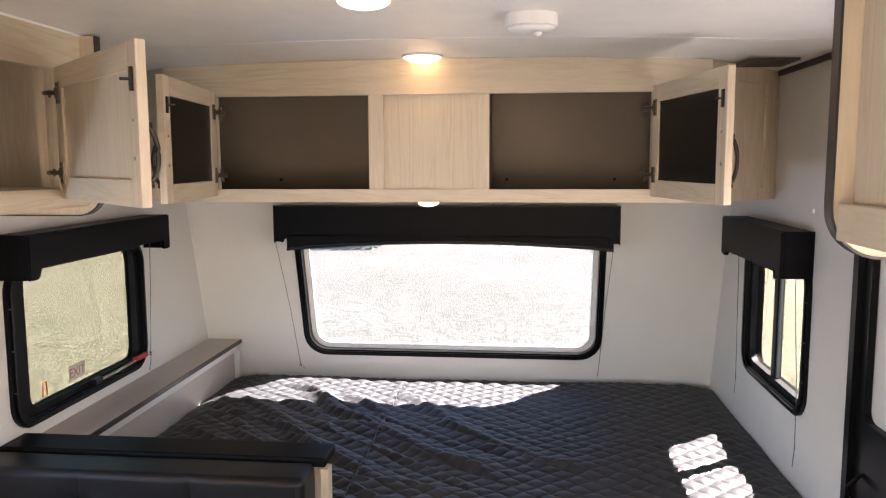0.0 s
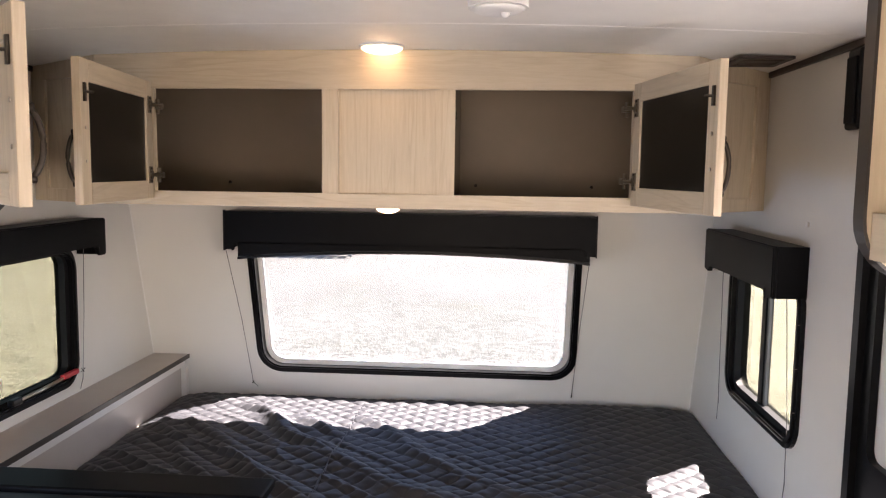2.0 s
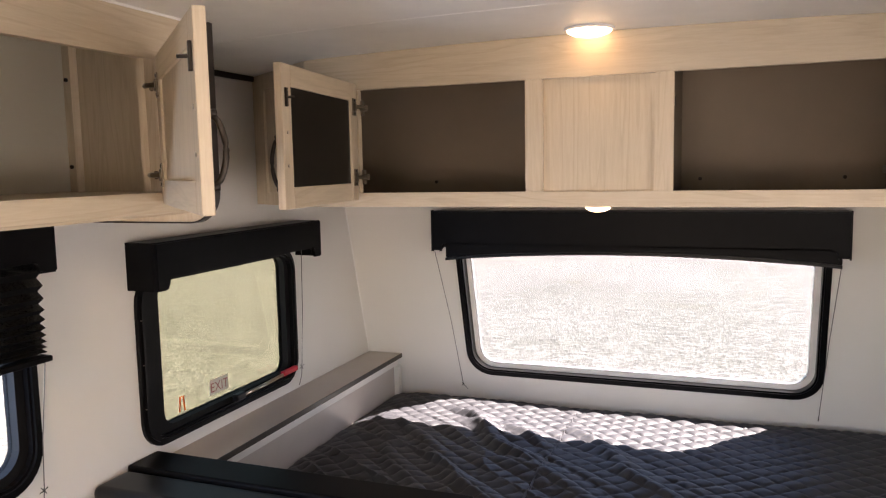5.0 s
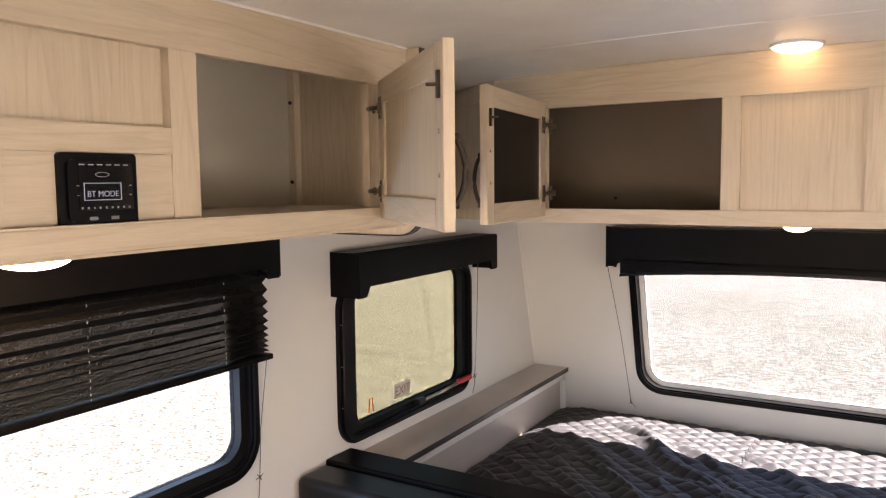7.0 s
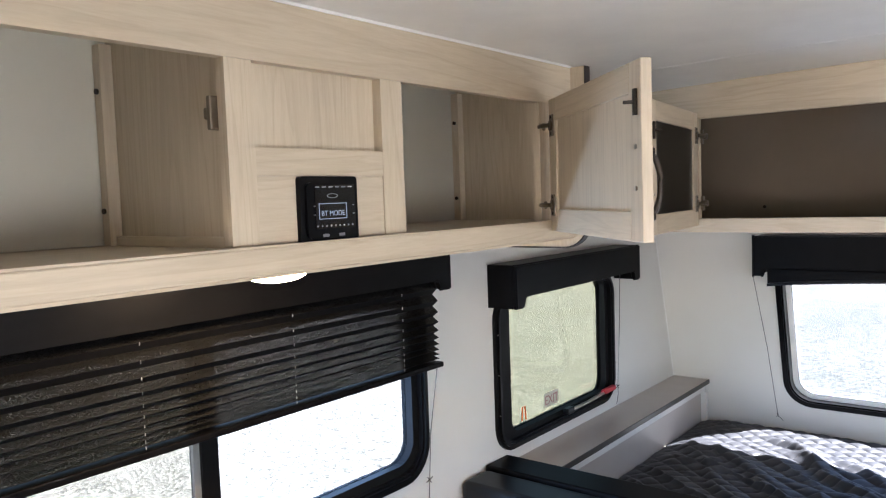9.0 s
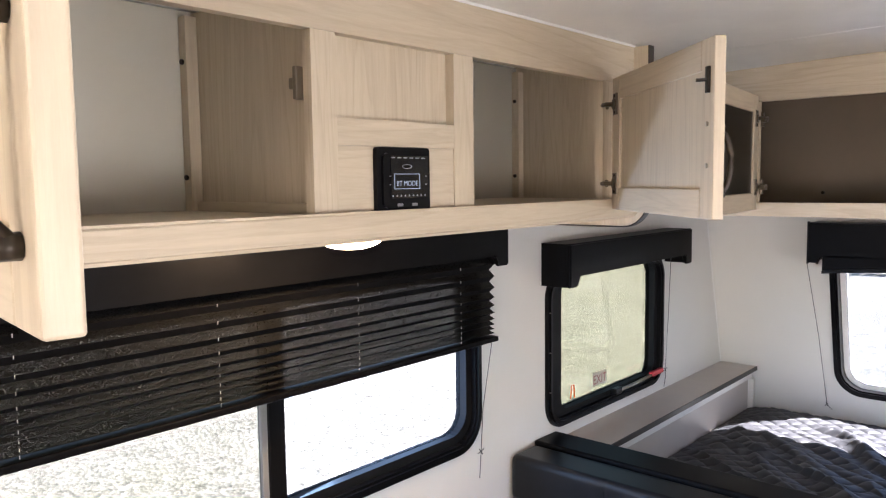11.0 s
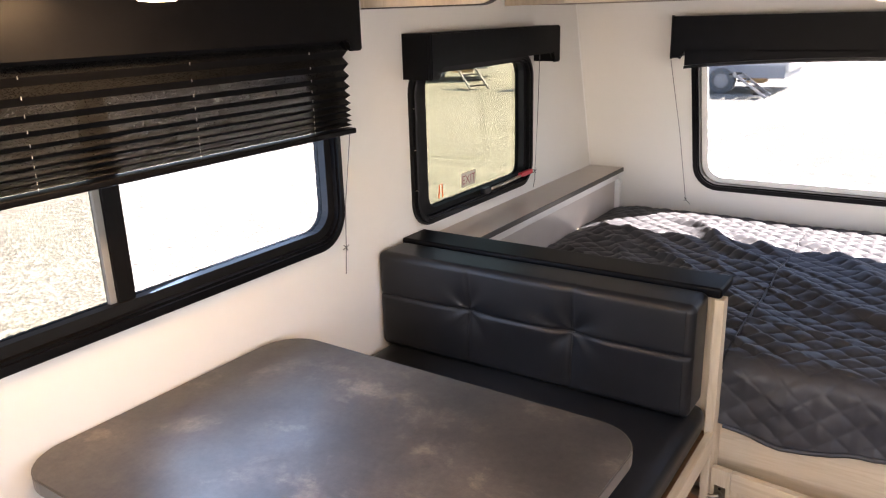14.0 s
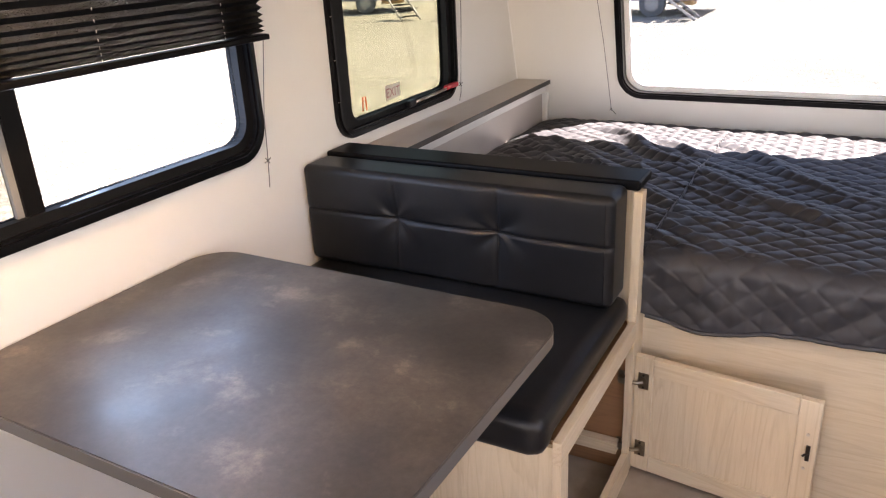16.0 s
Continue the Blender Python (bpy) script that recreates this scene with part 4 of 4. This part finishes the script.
def table_top_mat():
    m = mat("slate_laminate", (0.04, 0.036, 0.033), 0.34, 0.0, 0.6)
    n, l, b = nodes_of(m)
    v = coords(m)
    big = ramp(m, noise_node(m, v, 3.4, 8, 0.62, 0.2), [(0.30, (0.017, 0.015, 0.015)), (0.50, (0.036, 0.031, 0.028)), (0.72, (0.080, 0.066, 0.055))])
    scuff = ramp(m, noise_node(m, v, 6.5, 8, 0.68, 0.2), [(0.55, (1, 1, 1)), (0.70, (2.9, 2.75, 2.5))])
    grain = ramp(m, noise_node(m, v, 85, 5, 0.7), [(0.3, (0.70, 0.70, 0.70)), (0.7, (1.25, 1.24, 1.22))])
    l.new(mix(m, mix(m, big, scuff, 1.0, "MULTIPLY"), grain, 1.0, "MULTIPLY"), b.inputs["Base Color"])
    l.new(ramp(m, noise_node(m, v, 11, 6, 0.65), [(0.3, (0.31, 0.31, 0.31)), (0.7, (0.46, 0.46, 0.46))]), b.inputs["Roughness"])
    bump(m, noise_node(m, v, 60, 5, 0.7), 0.06, 0.001)
    return m


table = thing("dinette_table", (-0.98, 1.08, ZF), "dark slate-look laminate dinette table with rounded corners", "table")
SKEW = Matrix.Translation((-0.505, 1.448, 0)) @ Matrix.Rotation(radians(-1.0), 4, "Z") @ Matrix.Translation((0.505, -1.448, 0))
TT = (XL + 0.018, -0.505, 0.732, 1.448)
part("tabletop", plate(rrect(*TT, 0.095, 10), [], 0.684, 0.710, SKEW), table_top_mat(), table)
E_BAND = mat("dark_grey_edge_band", (0.075, 0.070, 0.066), 0.35)
part("edge_band", plate(rrect(TT[0] - 0.003, TT[1] + 0.003, TT[2] - 0.003, TT[3] + 0.003, 0.098, 10), [rrect(*TT, 0.095, 10)], 0.683, 0.7085, SKEW), E_BAND, table, "dark grey edge band")
b = rod((-0.98, 1.08, 0.684), (-0.98, 1.08, ZF + 0.02), 0.03, 16)
part("pedestal", b, M_NICKEL, table)
part("base_plate", rod((-0.98, 1.08, ZF + 0.022), (-0.98, 1.08, ZF), 0.11, 24), M_NICKEL, table)

# ---- ceiling fixtures ----
def disc(cx, cy, z, r, h, n=28, dome=0.5):
    """A shallow dome hanging down from z."""
    b = bmesh.new()
    prev = [b.verts.new((cx + r * math.cos(2 * math.pi * k / n), cy + r * math.sin(2 * math.pi * k / n), z)) for k in range(n)]
    b.faces.new(prev[::-1])
    for i in range(1, 6):
        a = math.pi / 2 * i / 6
        rr, zz = r * math.cos(a), z - h * math.sin(a)
        cur = [b.verts.new((cx + rr * math.cos(2 * math.pi * k / n), cy + rr * math.sin(2 * math.pi * k / n), zz)) for k in range(n)]
        for k in range(n):
            b.faces.new((prev[k], prev[(k + 1) % n], cur[(k + 1) % n], cur[k]))
        prev = cur
    b.faces.new(prev)
    return b


def puck(cx, cy, z, r, label, glow=None, deep=0.016):
    root = thing("ceiling_light", (cx, cy, z), label, "light")
    part("rim", plate([(cx + r * math.cos(2 * math.pi * k / 32), cy + r * math.sin(2 * math.pi * k / 32)) for k in range(32)], [], z - 0.007, z - 0.0005, Matrix()), M_WHITEP, root, smooth=False)
    part("lens", disc(cx, cy, z - 0.0072, r * 0.90, deep), glow or M_LAMP, root, "glowing warm lens", smooth=True)
    return root


puck(-0.285, 2.425, ceil_z(-0.285), 0.064, "round lit ceiling light above the front cabinet")
puck(-0.295, 1.575, ceil_z(-0.295), 0.060, "round lit ceiling light in the aisle")
puck(-1.125, 0.945, 1.545, 0.060, "round lit light under the dinette cabinet", M_LAMP_UNDER, 0.019)
puck(-0.29, 2.60, 1.514, 0.040, "round lit light under the front cabinet")

smoke = thing("smoke_alarm", (0.045, 1.79, ceil_z(0.045)), "round white plastic smoke alarm on the ceiling", "smoke alarm")
zc = ceil_z(0.045)
part("base", plate([(0.045 + 0.060 * math.cos(2 * math.pi * k / 32), 1.79 + 0.060 * math.sin(2 * math.pi * k / 32)) for k in range(32)], [], zc - 0.028, zc - 0.0005, Matrix()), M_WHITEP, smoke)
part("cover", disc(0.045, 1.79, zc - 0.0282, 0.054, 0.014), M_WHITEP, smoke, smooth=True)
part("test_button", disc(0.060, 1.755, zc - 0.044, 0.010, 0.010, 12), M_WHITEP, smoke)

vent = thing("ceiling_vent", (0.77, 2.49, 1.95), "dark brown ceiling air vent grille", "vent")
zv = ceil_z(0.845) - 0.001
part("frame", plate(rect(0.700, 0.845, 2.405, 2.575), [rect(0.718, 0.827, 2.425, 2.555)], zv - 0.007, zv, Matrix()), M_TRIM, vent)
for i in range(5):
    y = 2.432 + i * 0.025
    part("slat", box(0.719, 0.826, y, y + 0.014, zv - 0.006, zv - 0.002), M_TRIM, vent)

# ---- wall radio ----
radio = thing("wall_radio", (XC, 1.02, 1.578), "black wall radio with lit display in the cabinet", "radio")
RP = (0.957, 1.085, 1.578, 1.689)
b = plate(rrect(RP[0], RP[1], RP[2], RP[3], 0.006, 3), [], -0.006, 0.010, PLANE_L)
part("bezel", b, M_BLACK, radio)
b = plate(rrect(RP[0] + 0.010, RP[1] - 0.008, RP[2] + 0.010, RP[3] - 0.010, 0.010, 3), [], -0.011, -0.0062, PLANE_L)
part("body", b, M_BLACK, radio)
part("face", plate(rect(RP[0] + 0.026, RP[1] - 0.012, RP[2] + 0.026, RP[3] - 0.014), [], -0.0125, -0.0112, PLANE_L), mat("gloss_black", (0.006, 0.006, 0.007), 0.15), radio)
M_SCREEN = lamp_glow("display_glow", (0.75, 0.85, 1.0), DISPLAY * 6)
M_SCREEN.node_tree.nodes["Principled BSDF"].inputs["Base Color"].default_value = (0.06, 0.07, 0.08, 1)
part("screen_edge", plate(rect(0.990, 1.052, 1.619, 1.645), [rect(0.9912, 1.0508, 1.6202, 1.6438)], -0.0135, -0.0126, PLANE_L), M_SCREEN, radio, "white screen outline")
fd = bpy.data.curves.new("display_text", "FONT")
fd.body, fd.size, fd.align_x, fd.extrude = "BT MODE", 0.0122, "CENTER", 0.0002
txt = new("display_text", fd)
txt.matrix_basis = Matrix.Translation((XC + 0.0131, 1.021, 1.6245)) @ Matrix(((0, 0, 1, 0), (1, 0, 0, 0), (0, 1, 0, 0), (0, 0, 0, 1)))
dep = bpy.context.evaluated_depsgraph_get()
me = bpy.data.meshes.new_from_object(txt.evaluated_get(dep))
me.transform(txt.matrix_basis)
bpy.data.objects.remove(txt)
bm = bmesh.new()
bm.from_mesh(me)
part("display_text", bm, M_SCREEN, radio, "white segment letters")
M_MARK = mat("grey_print", (0.20, 0.20, 0.20), 0.5)
b = bmesh.new()
for i in range(6):
    y = 0.984 + i * 0.0145
    plate(rect(y, y + 0.009, 1.6705, 1.6725), [], -0.0129, -0.0126, PLANE_L, b)
for i in range(9):
    y = 0.985 + i * 0.0098
    plate(rect(y, y + 0.003, 1.6065, 1.6095), [], -0.0129, -0.0126, PLANE_L, b)
for y in (0.979, 1.066):
    for z in (1.626, 1.640):
        plate(rect(y, y + 0.004, z, z + 0.0015), [], -0.0129, -0.0126, PLANE_L, b)
part("button_marks", b, M_MARK, radio, "small grey button marks", stuff=True)
b = plate([(1.021 + 0.012 * math.cos(2 * math.pi * k / 20), 1.657 + 0.0038 * math.sin(2 * math.pi * k / 20)) for k in range(20)], [[(1.021 + 0.0105 * math.cos(2 * math.pi * k / 20), 1.657 + 0.0028 * math.sin(2 * math.pi * k / 20)) for k in range(20)]], -0.0129, -0.0126, PLANE_L)
part("badge", b, M_MARK, radio, "oval outline badge")
b = plate(rect(1.034, 1.047, 1.590, 1.595), [], -0.0118, -0.0112, PLANE_L)
plate(rrect(0.998, 1.012, 1.590, 1.595, 0.002, 2), [], -0.0118, -0.0112, PLANE_L, b)
part("ports", b, M_MARK, radio, "two small ports", stuff=True)

# ---- exit window fittings ----
sign = thing("exit_sticker", (XL + 0.02, 2.42, 0.905), "small white exit sticker with red letters on glass", "sticker")
part("sticker", plate(rect(2.385, 2.480, 0.905, 0.955), [], 0.0235, 0.0245, LEFT), mat("clear_film", (0.62, 0.60, 0.50), 0.5), sign)
fd = bpy.data.curves.new("exit_text", "FONT")
fd.body, fd.size, fd.align_x = "EXIT", 0.045, "CENTER"
txt = new("exit_text", fd)
dep = bpy.context.evaluated_depsgraph_get()
me = bpy.data.meshes.new_from_object(txt.evaluated_get(dep))
me.transform(Matrix.Translation((XL - 0.0225, 2.4325, 0.914)) @ Matrix(((0, 0, 1, 0), (1, 0, 0, 0), (0, 1, 0, 0), (0, 0, 0, 1))))
bpy.data.objects.remove(txt)
bm = bmesh.new()
bm.from_mesh(me)
part("letters", bm, mat("faded_red_print", (0.32, 0.10, 0.09), 0.5), sign)
lat = thing("window_latch", (XL + 0.02, 2.65, 0.89), "metal escape latch bar with red grip", "latch")
part("bar", tube([(XL + 0.022, 2.50, 0.880), (XL + 0.030, 2.60, 0.884), (XL + 0.024, 2.74, 0.886)], 0.006, 8), M_NICKEL, lat, smooth=True)
part("grip", box(XL + 0.014, XL + 0.032, 2.735, 2.83, 0.880, 0.898, 0.004), M_RED, lat, "red plastic grip")
part("pivot", box(XL + 0.008, XL + 0.030, 2.455, 2.505, 0.868, 0.892, 0.005), M_BLACK, lat)
tag = thing("pull_tag", (XL - 0.01, 2.24, 0.90), "small orange pull loop on the window", "tag")
part("loop", tube([(XL - 0.018, 2.232, 0.900), (XL - 0.018, 2.238, 0.945), (XL - 0.018, 2.252, 0.945), (XL - 0.018, 2.256, 0.900)], 0.0025, 6), M_ORANGE, tag)

# ---- small wall fittings ----
knob = thing("wall_hook", (XR - 0.004, 2.39, 1.493), "tiny white hook on the side wall", "hook")
part("hook_plate", box(XR - 0.006, XR - 0.0005, 2.383, 2.397, 1.486, 1.500, 0.001), M_WHITEP, knob)

stop = thing("wall_plate", (XR, 2.14, 1.735), "black plastic plate on the side wall beside the door", "wall plate")
part("plate_body", box(XR - 0.020, XR - 0.0005, 2.102, 2.172, 1.735, 1.925, 0.008, 3), M_BLACK, stop)
part("plate_cap", box(XR - 0.026, XR - 0.0205, 2.112, 2.162, 1.750, 1.905, 0.004), M_RUBBER, stop)

# ---- outdoors ----
def gravel():
    m = mat("pale_gravel", (0.46, 0.44, 0.40), 0.9)
    n, l, b = nodes_of(m)
    v = coords(m)
    t = n.new("ShaderNodeTexVoronoi")
    t.inputs["Scale"].default_value = 26
    l.new(v, t.inputs["Vector"])
    stones = ramp(m, t.outputs["Color"], [(0.0, (0.22, 0.21, 0.19)), (0.5, (0.42, 0.41, 0.385)), (1.0, (0.66, 0.65, 0.62))])
    fine = ramp(m, noise_node(m, v, 9, 6, 0.7), [(0.32, (0.58, 0.57, 0.54)), (0.68, (1.14, 1.13, 1.10))])
    wide = ramp(m, noise_node(m, v, 0.22, 4), [(0.35, (0.86, 0.86, 0.80)), (0.65, (1.05, 1.04, 1.0))])
    c = mix(m, mix(m, stones, fine, 1.0, "MULTIPLY"), wide, 1.0, "MULTIPLY")
    grass = ramp(m, noise_node(m, v, 0.5, 5), [(0.60, (0, 0, 0)), (0.72, (1, 1, 1))])
    c = mix(m, c, (0.20, 0.19, 0.09), mix(m, (0, 0, 0), grass, 0.35))
    l.new(c, b.inputs["Base Color"])
    bump(m, t.outputs["Distance"], 0.8, 0.02)
    return m


GZ = -0.75
b = bmesh.new()
bmesh.ops.create_grid(b, x_segments=40, y_segments=40, size=600)
bmesh.ops.translate(b, verts=b.verts[:], vec=(0, 0, GZ))
ground = tagged(part("ground", b, gravel()), "pale sunlit gravel lot around the trailer", "ground", kind="structure")
part_shell = tagged(part("trailer_underside", box(XL - T, XR + T, YR - T, 3.74, ZF - 0.16, ZF - 0.061), M_RUBBER), "dark underside of the trailer", "chassis", kind="structure")
M_RV = mottled("white_fibreglass", (0.62, 0.62, 0.60), (0.58, 0.58, 0.56), 1.0, 0.3, 0.02)
M_GREYP = mat("grey_panel", (0.34, 0.35, 0.37), 0.5)
M_TYRE = mat("tyre_rubber", (0.16, 0.16, 0.16), 0.8)
M_STEEL = mat("dull_steel", (0.35, 0.35, 0.36), 0.45, 0.7)


def far_trailer(x, y, turn, length, label):
    """A parked travel trailer: body, skirt, two wheels, tongue jack, folding steps."""
    m = pose(x, y, GZ, 0, 0, turn)
    root = thing("travel_trailer", None, label, "trailer", "parked trailers", m=m)
    part("body", box(0, length, 0, 2.4, 0.55, 3.2, 0.12, 3), M_RV, root, local=True)
    part("lower_skirt", box(0.1, length - 0.1, -0.01, 2.41, 0.42, 0.75, 0.02), M_GREYP, root, local=True)
    for wx in (length * 0.72,):
        wheel = part("wheel", rod((wx, -0.02, 0.34), (wx, 0.2, 0.34), 0.34, 20), M_TYRE, root, local=True)
        part("rim", rod((wx, -0.04, 0.34), (wx, -0.021, 0.34), 0.19, 16), M_STEEL, wheel, local=True)
    part("axle_cover", box(length * 0.80, length * 0.90, 0.02, 0.5, 0.30, 0.44, 0.02), mat("faded_orange", (0.42, 0.24, 0.09), 0.6), root, "orange cover under the skirt", local=True)
    for wx in (0.5, length - 1.6):
        part("window", box(wx + 0.2, wx + 1.0, -0.02, 0.0, 1.5, 2.1, 0.01), M_BLACK, root, local=True)
    return root


def fold_steps(x, y, turn, label):
    m = pose(x, y, GZ, 0, 0, turn)
    root = thing("entry_steps", None, label, "steps", m=m)
    for s in (0.0, 0.62):
        b = box(-0.02, 0.02, 0, 1.0, -0.03, 0.03)
        b.transform(Matrix.Translation((s, 0, 0.05)) @ Matrix.Rotation(radians(36), 4, "X"))
        part("stringer", b, M_STEEL, root, local=True)
    for i in range(4):
        part("tread", box(0.02, 0.60, 0.12 + i * 0.2, 0.32 + i * 0.2, 0.12 + i * 0.155, 0.15 + i * 0.155, 0.004), M_RUBBER, root, local=True)
    return root


far_trailer(-9.6, 21.6, 0, 6.0, "white travel trailer parked across the gravel lot")
fold_steps(-3.9, 20.4, 90, "dark folding entry steps of a parked trailer")
far_trailer(-20.0, 21.0, 20, 7.0, "white travel trailer parked beyond the side window")
fold_steps(-12.3, 20.2, 60, "metal folding entry steps of a parked trailer")
